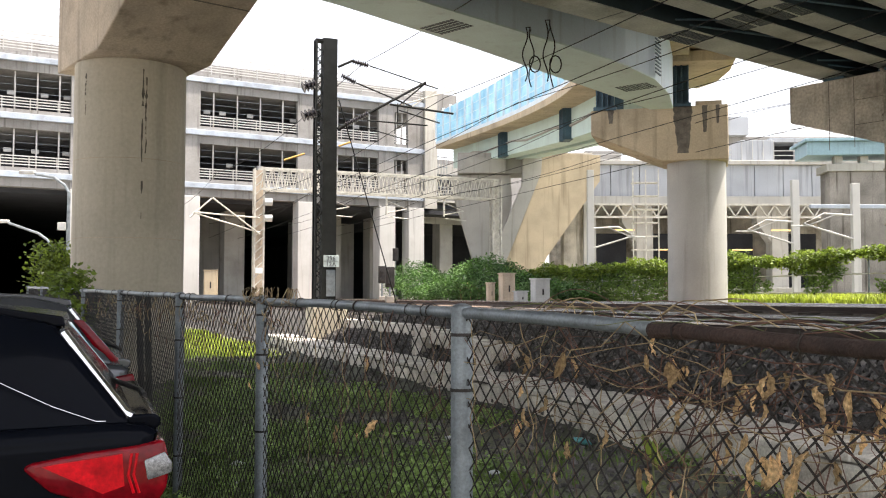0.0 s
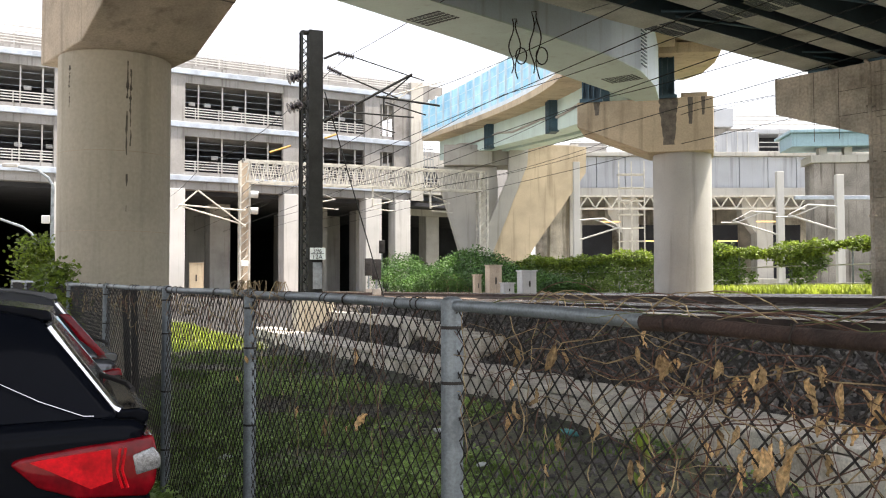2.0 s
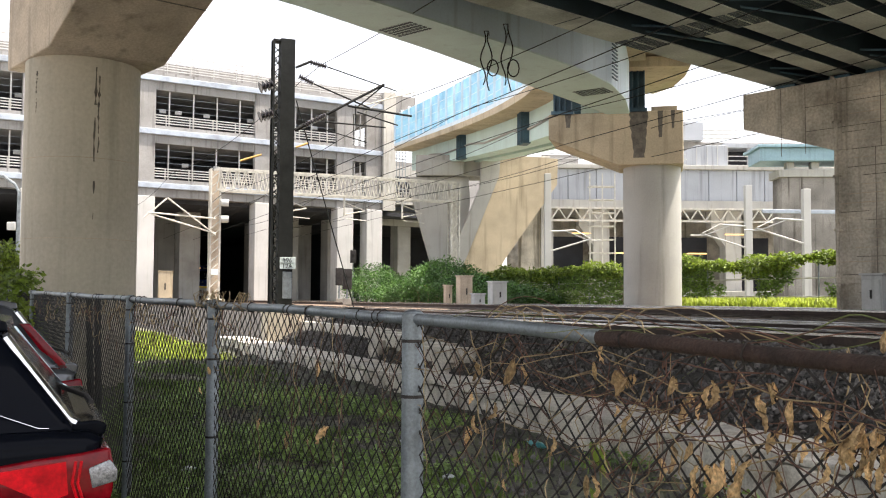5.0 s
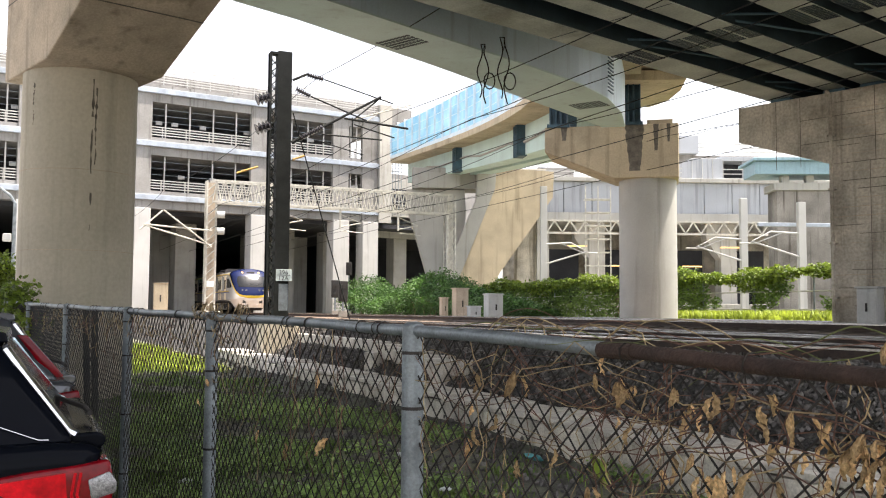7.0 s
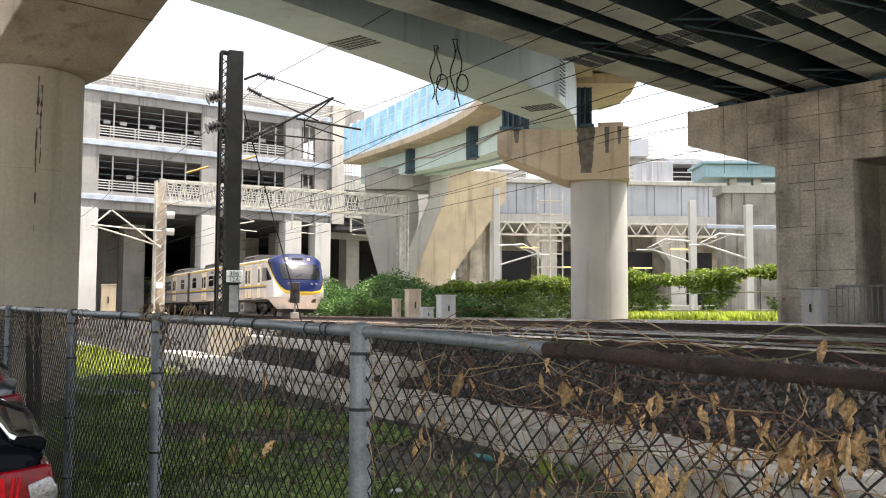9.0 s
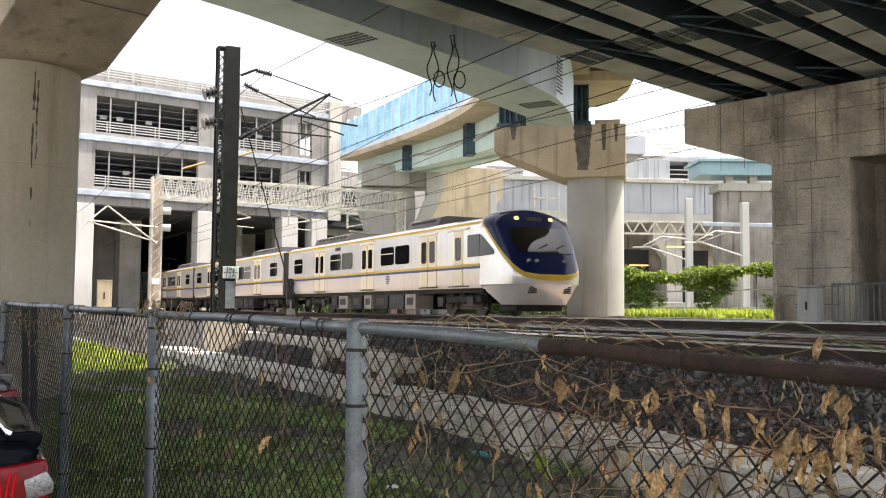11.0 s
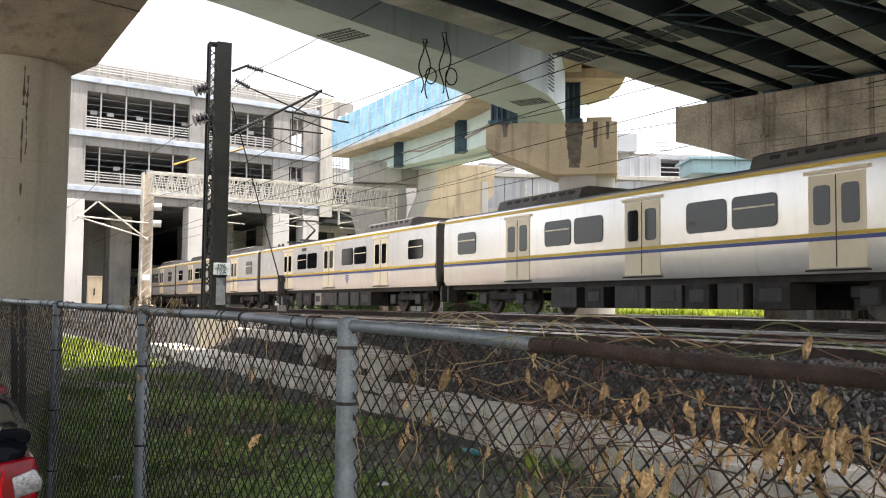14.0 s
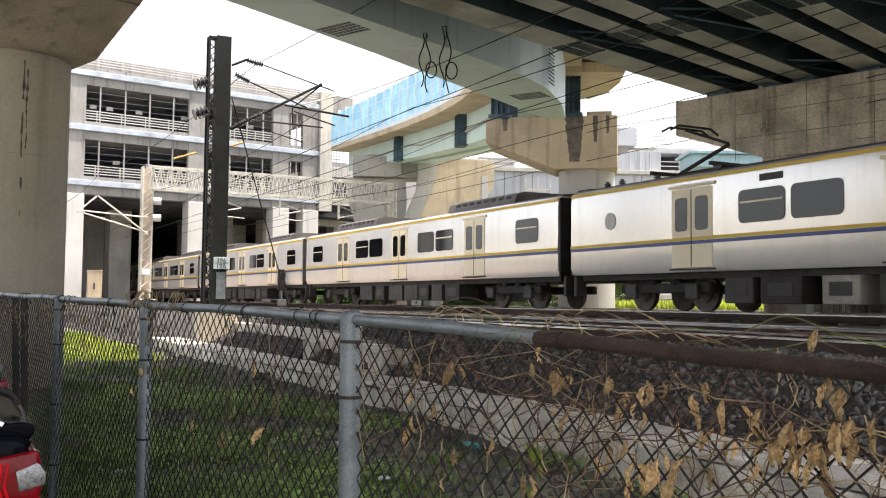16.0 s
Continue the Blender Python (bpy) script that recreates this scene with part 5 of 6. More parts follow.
def build_wires():
    def wire(n, za, zb, b0=-14, b1=80, sag=0.25, r=0.011, n2=None):
        bm = B()
        pts = []
        span = 27.0
        k = 0
        for i in range(48):
            u = i / 47
            b = b0 + (b1 - b0) * u
            f = ((b + 0.3) % span) / span
            pts.append((n + ((n2 if n2 is not None else n) - n) * u, b, za + (zb - za) * u - sag * 4 * f * (1 - f)))
        tube(bm, pts, r, 5)
        solid("overhead_wire", bm, M_MAST, TF, "thin dark overhead line wire", "wire", "overhead wires")
    wire(10.2, 6.45, 6.45, sag=0.03), wire(10.2, 7.55, 7.7, sag=0.45)
    wire(12.6, 6.45, 6.45, sag=0.03), wire(12.6, 7.6, 7.7, sag=0.5)
    wire(15.8, 6.62, 6.62, sag=0.03), wire(15.8, 7.7, 7.7, sag=0.5)
    wire(19.9, 6.62, 6.62, sag=0.03), wire(19.9, 7.7, 7.7, sag=0.5)
    wire(8.2, 8.2, 8.7, sag=0.5, n2=6.9), wire(22.0, 8.2, 8.0, sag=0.4)
    # looped jumper wires hanging below the girder
    bm = B()
    for x0, h, w, ph in ((0.0, 1.15, 0.16, 0.0), (0.42, 1.3, 0.17, 0.6)):
        pts = []
        for i in range(26):
            a = i / 25
            xx = x0 + (0.0 if a < 0.5 else 0.12) + 0.05 * math.sin(a * 19 + ph)
            pts.append((xx, 0.1 * math.sin(a * 7), h * (1 - abs(2 * a - 1)) - 0.1 * a))
        tube(bm, pts, 0.014, 5)
        pts = [(x0 + 0.2 + w * math.cos(i / 12 * 6.283) * 0.7, 0.05, 0.35 + w * math.sin(i / 12 * 6.283)) for i in range(13)]
        tube(bm, pts, 0.014, 5)
    for x in (0.1, 0.5):                      # tails up to the girder
        tube(bm, [(x, 0.0, 1.0), (x + 0.1, 0.9, 1.28), (x + 0.2, 2.0, 1.48)], 0.008, 5)
    solid("jumper_wire", bm, M_MAST, pose(1.83, 20.75, 6.4) @ Matrix.Diagonal((1.1, 1.1, 1.15, 1)), "looped dark jumper wires hanging from the line", "wire")


build_wires()


# ---- chain-link fence ----
FF = pose(0.07, 3.5, 0, 0, 0, 28.65)
FENCE_POSTS = (0.0, 2.38, 4.47, 7.1, 9.7, 12.2, 14.8, 17.4)


def rail_z(d):
    return 1.543 + (0.013 if d > 0 else 0.029) * d


def build_fence():
    t = thing("chain_link_fence", FF, "galvanised chain-link fence with a rusty top rail and dry creepers", "fence")
    for d in FENCE_POSTS + (-2.5,):
        bm = B()
        cyl(bm, (0, d, -0.2), (0, d, rail_z(d) + 0.015), 0.041 if d == 0 else 0.036, seg=20)
        bmesh.ops.create_uvsphere(bm, u_segments=16, v_segments=8, radius=0.041, matrix=Matrix.Translation((0, d, rail_z(d) + 0.012)) @ Matrix.Diagonal((1, 1, 0.5, 1)))
        p = part("post", bm, M_GALV, t, smooth=True)
        for z in (0.35, 0.8, 1.25, rail_z(d) - 0.09):
            bm = B()
            cyl(bm, (0, d, z), (0, d, z + 0.012), 0.0435 if d == 0 else 0.0385, seg=20)
            part("tie_band", bm, M_WIRE, p)
    for d, lean in ((6.3, 0.28), (5.9, 0.18)):
        bm = B()
        cyl(bm, (0.05, d - lean, -0.1), (0.05, d + 0.1, rail_z(d)), 0.03, seg=14)
        part("brace_post", bm, M_MAST, t, smooth=True)

    def railpart(a, b, r, mat, label):
        bm = B()
        n = max(2, int((b - a) / 0.5))
        pts = [(-0.0, a + (b - a) * i / n, rail_z(a + (b - a) * i / n) + 0.004 * math.sin(i * 1.7)) for i in range(n + 1)]
        tube(bm, pts, r, 16)
        part("top_rail", bm, mat, t, label, smooth=True)
    railpart(-1.12, 17.5, 0.0215, M_GALV, "grey galvanised tube")
    railpart(-3.2, -1.09, 0.0200, M_RUST, "dark rusty pipe")
    bm = B()
    cyl(bm, (0, -1.18, rail_z(-1.12)), (0, -1.05, rail_z(-1.12)), 0.0235, seg=16)
    part("rail_sleeve", bm, M_RUST, t)
    rng = random.Random(5)
    for k in range(34):
        d = rng.uniform(-2.4, 9)
        bm = B()
        z = rail_z(d)
        pts = [(0.026 * math.cos(a * 0.7), d + a * 0.004 + rng.uniform(-.003, .003), z + 0.026 * math.sin(a * 0.7)) for a in range(12)]
        pts.append((0.03, d + 0.05, z - 0.09))
        tube(bm, pts, 0.0026, 5)
        part("tie_wire", bm, M_WIRE, t)
    # woven wires: each one zigzags upright between its neighbours
    V, F = [], []
    w, r = 0.040, 0.0030
    rng = np.random.default_rng(3)
    n_w = int((17.4 + 3.0) / w)
    for i in range(n_w):
        d0 = -3.0 + i * w
        z1 = rail_z(d0) - 0.015
        steps = int(z1 / 0.040)
        base = len(V)
        near = d0 < 6
        for k in range(steps + 1):
            z = z1 - k * 0.040
            side = (k + i) % 2
            y = d0 + (w + 0.003 if side else -0.003) + 0.002 * math.sin(d0 * 9 + k * 0.7) + 0.012 * math.sin(z * 3.1 + d0 * 1.3)
            x = (0.0025 if side else -0.0025) + 0.018 * math.sin(d0 * 2.3 + 1.0) * math.sin(z * 2.2)
            if near:
                V += [(x - r, y, z - r), (x + r, y, z - r), (x, y, z + r * 1.2)]
            else:
                V += [(x - r, y, z - r), (x + r, y, z - r), (x, y, z + r)]
        for k in range(steps):
            a, b = base + 3 * k, base + 3 * (k + 1)
            for q in range(3):
                F.append((a + q, a + (q + 1) % 3, b + (q + 1) % 3, b + q))
    mesh = raw("wire_mesh", V, F, M_WIRE, t)
    tagged(mesh, "dull woven wire mesh", kind="stuff")


build_fence()


# ---- creepers on the fence ----
def build_creepers():
    t = thing("dried_creeper", FF, "dried brown creeper with curled leaves hanging in the wire fence", "plant")
    rng = random.Random(11)

    def stem(pts, r, mat, name="stem"):
        bm = B()
        tube(bm, pts, r, 6)
        return part(name, bm, mat, t, smooth=True)
    for k in range(85):                       # upright and drooping stems in the mesh
        d = rng.choice((rng.uniform(-2.3, -0.4), rng.uniform(-2.3, -0.9), rng.uniform(-0.6, 2.2)))
        z = rng.uniform(0.7, 1.2)
        pts, x = [], rng.uniform(-0.03, 0.03)
        top = rail_z(d) + rng.uniform(-0.15, 0.03)
        n = 9
        dd = d
        for i in range(n + 1):
            pts.append((x + rng.uniform(-0.02, 0.02), dd, z + (top - z) * i / n))
            dd += rng.uniform(-0.05, 0.04)
        stem(pts, rng.uniform(0.0008, 0.0020), rng.choice((M_STEM, M_STEM_RED, M_STEM_RED)))
    for k in range(24):                       # long runners lying along the mesh
        d = rng.uniform(-2.6, -1.2)
        z = rng.uniform(1.12, 1.45)
        pts = []
        for i in range(12):
            pts.append((rng.uniform(-0.03, 0.02), d + i * 0.13, z + 0.05 * math.sin(i * 0.9 + k) + 0.008 * i * rng.uniform(-1, 1)))
        stem(pts, rng.uniform(0.0009, 0.0020), rng.choice((M_STEM, M_STEM_RED, M_STEM_RED)))
    for k in range(20):                       # tangle above the rusty rail
        d = rng.uniform(-2.5, -0.75)
        pts = []
        h = rng.uniform(0.005, 0.085)
        n = rng.randrange(9, 24)
        w1, w2, x0, hang = rng.uniform(0, 6), rng.uniform(0.25, 0.6), rng.uniform(-0.02, 0.05), rng.choice((0, 0, 0.12))
        for i in range(n):
            u = i / n
            pts.append((x0 + 0.03 * math.sin(w1 + i * w2 * 0.7), d + i * 0.04 + 0.015 * math.sin(w1 + i * w2),
                        rail_z(d + i * 0.04) + 0.012 + h * math.sin(2.9 * u + 0.2) + 0.010 * math.sin(w1 * 2 + i * w2 * 1.3) - hang * u * u))
        stem(pts, rng.uniform(0.0010, 0.0019), rng.choice((M_STEM_GREEN, M_STEM, M_STEM_GREEN, M_STEM_RED)))
    for k in range(6):                        # wisps that stand up
        d = rng.uniform(-2.0, -0.5)
        stem([(0.01, d, rail_z(d)), (0.02, d + 0.03, rail_z(d) + 0.05), (0.01, d + 0.1, rail_z(d) + 0.07), (0, d + 0.16, rail_z(d) + 0.03)], 0.002, M_STEM)
    for k in range(16):                       # knots of tendrils round the far posts
        d = rng.choice((2.38, 2.2, 2.6, 1.9, 3.3))
        a = rng.uniform(0, 6)
        stem([(0.05 * math.cos(a + i * 0.7), d + 0.12 * math.sin(i * 0.9 + a) + rng.uniform(-0.04, 0.04), rail_z(d) + 0.03 + 0.05 * math.sin(i * 1.3 + a)) for i in range(10)], 0.002, M_STEM)
    for k in range(110):                      # brown tangle in the upper mesh further along
        d = 2.2 + 8.0 * rng.random() ** 1.3
        z = rail_z(d) - abs(rng.gauss(0, 0.14))
        a, b = rng.uniform(0, 6), rng.uniform(0.4, 1.1)
        stem([(0.02 * math.sin(a + i), d + 0.05 * i * math.cos(a) + 0.03 * math.sin(b * i + a), z + 0.05 * math.sin(a + b * i) - 0.012 * i) for i in range(9)], rng.uniform(0.0015, 0.0032), rng.choice((M_STEM, M_STEM_RED, M_STEM)))
    # curled leaf shapes
    shapes = []
    for v in range(6):
        r2 = random.Random(40 + v)
        bm = B()
        n, wn = 12, 7
        rows = []
        tw = r2.uniform(-1.2, 1.2)
        curl = r2.uniform(0.6, 1.8)
        fold = r2.uniform(0.8, 1.5)
        for i in range(n):
            u = i / (n - 1)
            wd = 0.27 * math.sin(math.pi * min(1, u * 0.97 + 0.03)) ** 0.7 * (1 - 0.35 * u)
            ang = tw * u
            row = []
            for j in range(wn):
                s = (j / (wn - 1) - 0.5) * 2
                lx = s * wd * math.cos(fold * abs(s))
                ly = wd * abs(s) * math.sin(fold * abs(s)) + 0.05 * math.sin(u * 15 + s * 5 + v) + 0.05 * math.sin(u * 6 - s * 9 + v)
                row.append(bm.verts.new((lx * math.cos(ang) - ly * math.sin(ang), lx * math.sin(ang) + ly * math.cos(ang) + 0.10 * math.sin(curl * u * 2.5), -u + 0.05 * curl * u * u)))
            rows.append(row)
        for a, b in zip(rows, rows[1:]):
            for j in range(wn - 1):
                bm.faces.new((a[j], a[j + 1], b[j + 1], b[j]))
        shapes.append(mesh_of("leaf", bm, M_DRYLEAF, True))
    spots = []
    for k in range(46):
        q = rng.random()
        if q < 0.42:
            d, z = rng.uniform(-2.1, -1.15), rng.uniform(1.22, 1.44)
        elif q < 0.86:
            d, z = rng.uniform(-2.1, -0.35), rng.uniform(1.05, 1.46)
        else:
            d, z = rng.uniform(-0.6, 2.6), rng.uniform(0.85, 1.5)
        spots.append((d, z, 1.0))
    for cd, cz, n in ((-1.05, 1.47, 2), (-1.14, 1.42, 2), (-1.44, 1.42, 2), (-1.57, 1.41, 2), (-1.66, 1.41, 2), (-1.34, 1.40, 4), (-1.89, 1.57, 1), (-0.65, 1.40, 2), (-0.39, 1.42, 1),
                      (-1.28, 1.23, 1), (-1.40, 1.21, 3), (-1.47, 1.23, 2), (-1.55, 1.22, 3), (-1.70, 1.31, 4), (-1.76, 1.34, 3), (-1.86, 1.36, 7), (-1.90, 1.35, 6), (-1.92, 1.31, 4),
                      (-1.96, 1.36, 5), (-1.96, 1.47, 2), (-2.01, 1.40, 5), (-1.16, 1.40, 3), (-1.03, 1.13, 2), (0.74, 1.08, 2), (1.21, 0.98, 2), (2.37, 1.20, 2)):
        for _ in range(n):
            spots.append((cd + rng.gauss(0, 0.022), cz + rng.gauss(0, 0.02), 1.25))
    for d, z, s in spots:
        o = new("leaf", shapes[rng.randrange(6)])
        o.parent = t
        L = rng.uniform(0.030, 0.072) * s * (0.85 if d < -1.0 else 1.0)
        o.matrix_basis = pose(rng.uniform(-0.05, 0.03), d, z, rng.uniform(-22, 22), rng.uniform(-22, 22), rng.uniform(0, 360)) @ Matrix.Diagonal((L * rng.uniform(0.8, 1.5), L, L * 1.15, 1))
    # a few green leaves
    g = thing("young_creeper", FF, "few fresh green heart-shaped leaves on the fence", "plant")
    bm = B()
    pts = [(0, 0), (0.28, 0.22), (0.5, 0.05), (0.42, -0.35), (0, -0.85), (-0.42, -0.35), (-0.5, 0.05), (-0.28, 0.22)]
    c = bm.verts.new((0, 0.06, -0.2))
    vs = [bm.verts.new((x, 0.12 * abs(x), z)) for x, z in pts]
    for a, b in zip(vs, vs[1:] + vs[:1]):
        bm.faces.new((a, b, c))
    me = mesh_of("leaf", bm, M_LEAF_LIGHT)
    for d, z, s in ((-1.02, 1.20, 0.10), (-1.0, 1.08, 0.07), (-1.05, 1.02, 0.075), (0.3, 0.75, 0.06), (-0.9, 0.9, 0.05)):
        o = new("leaf", me)
        o.parent = g
        o.matrix_basis = pose(0.02, d, z, rng.uniform(-25, 25), rng.uniform(-20, 20), 60 + rng.uniform(-30, 30)) @ Matrix.Diagonal((s, s, s, 1))
    bm = B()
    tube(bm, [(0.02, -1.02, 1.2), (0.02, -1.04, 0.9), (0.03, -1.0, 0.4), (0.02, -1.0, 0.0)], 0.003, 5)
    part("stem", bm, M_STEM_GREEN, g)


build_creepers()


# ---- parked cars ----
def build_suv(m, paint, label, tall=False):
    """Rear at x = 0, the car runs towards +x, its left side at +y."""
    t = thing("parked_car", m, label, "car", "parked cars")
    prof = [(0.06, 0.34), (-0.03, 0.50), (-0.02, 0.74), (0.0, 0.86), (0.015, 1.0), (0.0, 1.06), (0.05, 1.09), (0.2, 1.10), (3.05, 1.02), (4.0, 0.92), (4.28, 0.78), (4.34, 0.45), (4.2, 0.28), (0.3, 0.26)]
    bm = B()
    prism(bm, prof, -0.89, 0.89)
    bmesh.ops.bevel(bm, geom=[e for e in bm.edges if abs(e.verts[0].co.y - e.verts[1].co.y) < 0.1], offset=0.06, segments=4, affect="EDGES", profile=0.5)
    part("body", bm, paint, t, smooth=True)
    bm = B()
    lo = [(0.09, 1.08), (3.1, 1.02)]
    hi = [(0.40, 1.49), (0.62, 1.535), (1.4, 1.565), (1.9, 1.54), (2.35, 1.47)]
    ring = []
    for y, ins in ((-1, 0), (1, 0)):
        pts = [bm.verts.new((x, y * 0.86, z)) for x, z in lo] + [bm.verts.new((x, y * 0.66, z)) for x, z in reversed(hi)]
        ring.append(pts)
    n = len(ring[0])
    bm.faces.new(ring[0]), bm.faces.new(ring[1][::-1])
    for i in range(n):
        bm.faces.new((ring[0][i], ring[1][i], ring[1][(i + 1) % n], ring[0][(i + 1) % n]))
    bmesh.ops.recalc_face_normals(bm, faces=bm.faces)
    bmesh.ops.bevel(bm, geom=bm.edges[:], offset=0.045, segments=3, affect="EDGES", profile=0.5)
    part("cabin", bm, paint, t, smooth=True)
    # roof spoiler over the rear glass
    bm = B()
    prism(bm, [(0.36, 1.475), (0.37, 1.515), (0.62, 1.552), (1.0, 1.565), (1.0, 1.53), (0.5, 1.47)], -0.62, 0.62)
    bmesh.ops.bevel(bm, geom=bm.edges[:], offset=0.008, segments=2, affect="EDGES", profile=0.5)
    part("roof_spoiler", bm, paint, t)
    # rear glass
    bm = B()
    v = [bm.verts.new(p) for p in ((0.10, -0.72, 1.13), (0.10, 0.72, 1.13), (0.365, 0.60, 1.47), (0.365, -0.60, 1.47))]
    v2 = [bm.verts.new((p.co.x + 0.03, p.co.y, p.co.z - 0.02)) for p in v]
    bm.faces.new(v[::-1]), bm.faces.new(v2)
    for i in range(4):
        bm.faces.new((v[i], v[(i + 1) % 4], v2[(i + 1) % 4], v2[i]))
    part("rear_window", bm, M_GLASS, t)
    for s in (-1, 1):
        # chrome tube stands in for the streak of sky in the rear glass
        bm = B()
        tube(bm, [(0.37, s * 0.64, 1.445), (0.29, s * 0.68, 1.335), (0.13, s * 0.765, 1.125), (0.10, s * 0.775, 1.108)], 0.026, 10)
        part("window_trim", bm, M_CHROME, t, "chrome strip in place of the sky's reflection in the rear glass", smooth=True)
        part("crease_trim", tube(B(), [(0.66, s * 0.79, 1.30), (0.40, s * 0.835, 1.17), (0.24, s * 0.85, 1.108), (0.12, s * 0.82, 1.10)], 0.0022, 6), M_CHROME, t, "thin bright trim line")
        # side windows, seated in the sloping cabin wall
        for xa, xb, ya in ((1.02, 1.95, 0), (2.03, 2.7, 0)):
            bm = B()
            top = 1.46 if xb < 2.3 else 1.38
            q = [(xa, 1.14), (xb, 1.13), (xb - 0.08, top), (xa + 0.1, top)]
            vs = [bm.verts.new((x, s * (0.86 - (z - 1.08) / 0.46 * 0.185 + 0.014), z)) for x, z in q]
            bm.faces.new(vs)
            r = bmesh.ops.extrude_face_region(bm, geom=bm.faces[:])
            bmesh.ops.translate(bm, vec=(0, -s * 0.02, 0), verts=[e for e in r["geom"] if isinstance(e, bmesh.types.BMVert)])
            bmesh.ops.recalc_face_normals(bm, faces=bm.faces)
            part("side_window", bm, M_GLASS, t)
        if tall:
            bm = B()
            prism(bm, [(0.36, 1.385), (0.29, 1.38), (0.04, 1.09), (-0.03, 0.98), (0.06, 0.98), (0.13, 1.08)], s * 0.66, s * 0.80)
            bmesh.ops.bevel(bm, geom=bm.edges[:], offset=0.012, segments=2, affect="EDGES", profile=0.5)
            part("pillar_lamp", bm, M_REDLENS, t, "tall slanted red tail lamp", smooth=True)
        # tail lamp wrapping the corner
        bm = B()
        prism(bm, [(0.50, 0.945), (0.47, 0.965), (0.27, 0.995), (0.09, 1.012), (-0.02, 1.03), (-0.04, 0.94), (-0.03, 0.84), (0.0, 0.79), (0.26, 0.80), (0.40, 0.85)], s * 0.60, s * 0.905)
        bmesh.ops.bevel(bm, geom=bm.edges[:], offset=0.016, segments=3, affect="EDGES", profile=0.5)
        lamp = part("tail_lamp", bm, M_REDLENS, t, "glossy red tail lamp", smooth=True)
        bm = B()
        prism(bm, [(0.06, 0.955), (-0.02, 0.985), (-0.05, 0.94), (-0.048, 0.90), (0.045, 0.875)], s * 0.72, s * 0.911)
        bmesh.ops.bevel(bm, geom=bm.edges[:], offset=0.008, segments=2, affect="EDGES", profile=0.5)
        part("clear_lens", bm, M_CLEARLENS, lamp, smooth=True)
        bm = B()
        prism(bm, [(0.43, 0.95), (0.38, 0.958), (0.14, 0.985), (0.13, 0.86), (0.21, 0.835)], s * 0.90, s * 0.9085)
        part("reflector", bm, M_REDBRIGHT, lamp, "bright red inner reflector")
        for x in (0.085, 0.105):
            part("light_bar", tube(B(), [(x, s * 0.908, 0.985), (x + 0.012, s * 0.909, 0.90), (x - 0.01, s * 0.908, 0.83)], 0.006, 6), M_REDBRIGHT, lamp)
        for x in (0.95, 3.45):
            bm = B()
            cyl(bm, (x, s * 0.70, 0.33), (x, s * 0.90, 0.33), 0.33, seg=32)
            bmesh.ops.bevel(bm, geom=[e for e in bm.edges if len(e.link_faces) == 2 and e.calc_face_angle(0) > 1], offset=0.03, segments=3, affect="EDGES", profile=0.5)
            w = part("wheel", bm, M_TYRE, t, smooth=True)
            bm = B()
            cyl(bm, (x, s * 0.88, 0.33), (x, s * 0.91, 0.33), 0.22, seg=24)
            for k in range(5):
                a = k * 1.2566
                cyl(bm, (x, s * 0.915, 0.33), (x + 0.2 * math.cos(a), s * 0.915, 0.33 + 0.2 * math.sin(a)), 0.025, seg=6)
            part("rim", bm, M_CHROME, w)
        bm = B()
        box(bm, 2.62, 2.78, s * 0.88, s * 1.04, 1.08, 1.2, 0.03)
        part("door_mirror", bm, paint, t)
    bm = B()
    prism(bm, [(0.22, 1.105), (0.12, 1.12), (0.02, 1.125), (-0.012, 1.108), (-0.008, 1.07), (0.04, 1.05)], -0.80, 0.80)
    bmesh.ops.bevel(bm, geom=bm.edges[:], offset=0.012, segments=3, affect="EDGES", profile=0.5)
    part("tailgate_lip", bm, paint, t)
    bm = B()
    box(bm, -0.045, -0.02, -0.55, 0.55, 0.885, 0.915, 0.008)
    part("garnish", bm, M_CHROME, t)
    part("registration_plate", box(B(), -0.035, -0.015, -0.19, 0.19, 0.66, 0.80, 0.004), M_SIGN, t)
    bm = B()
    tube(bm, [(0.16, 0.0, 1.20), (0.04, 0.25, 1.17), (0.03, 0.42, 1.16)], 0.012, 6)
    part("rear_wiper", bm, M_UNDER, t)
    return t


build_suv(pose(-1.445, 4.60, 0.0, 0, 0, 201), M_BLACKPAINT, "black compact sport utility car with red wraparound tail lamps")
build_suv(pose(-2.41, 7.05, 0.06, 0, 0, 203), M_GREYPAINT, "dark grey hatchback with slanted red tail lamp, parked", True)
build_suv(pose(-4.35, 10.2, 0.02, 0, 0, 203), M_GREYPAINT, "silver grey car parked beyond the others")


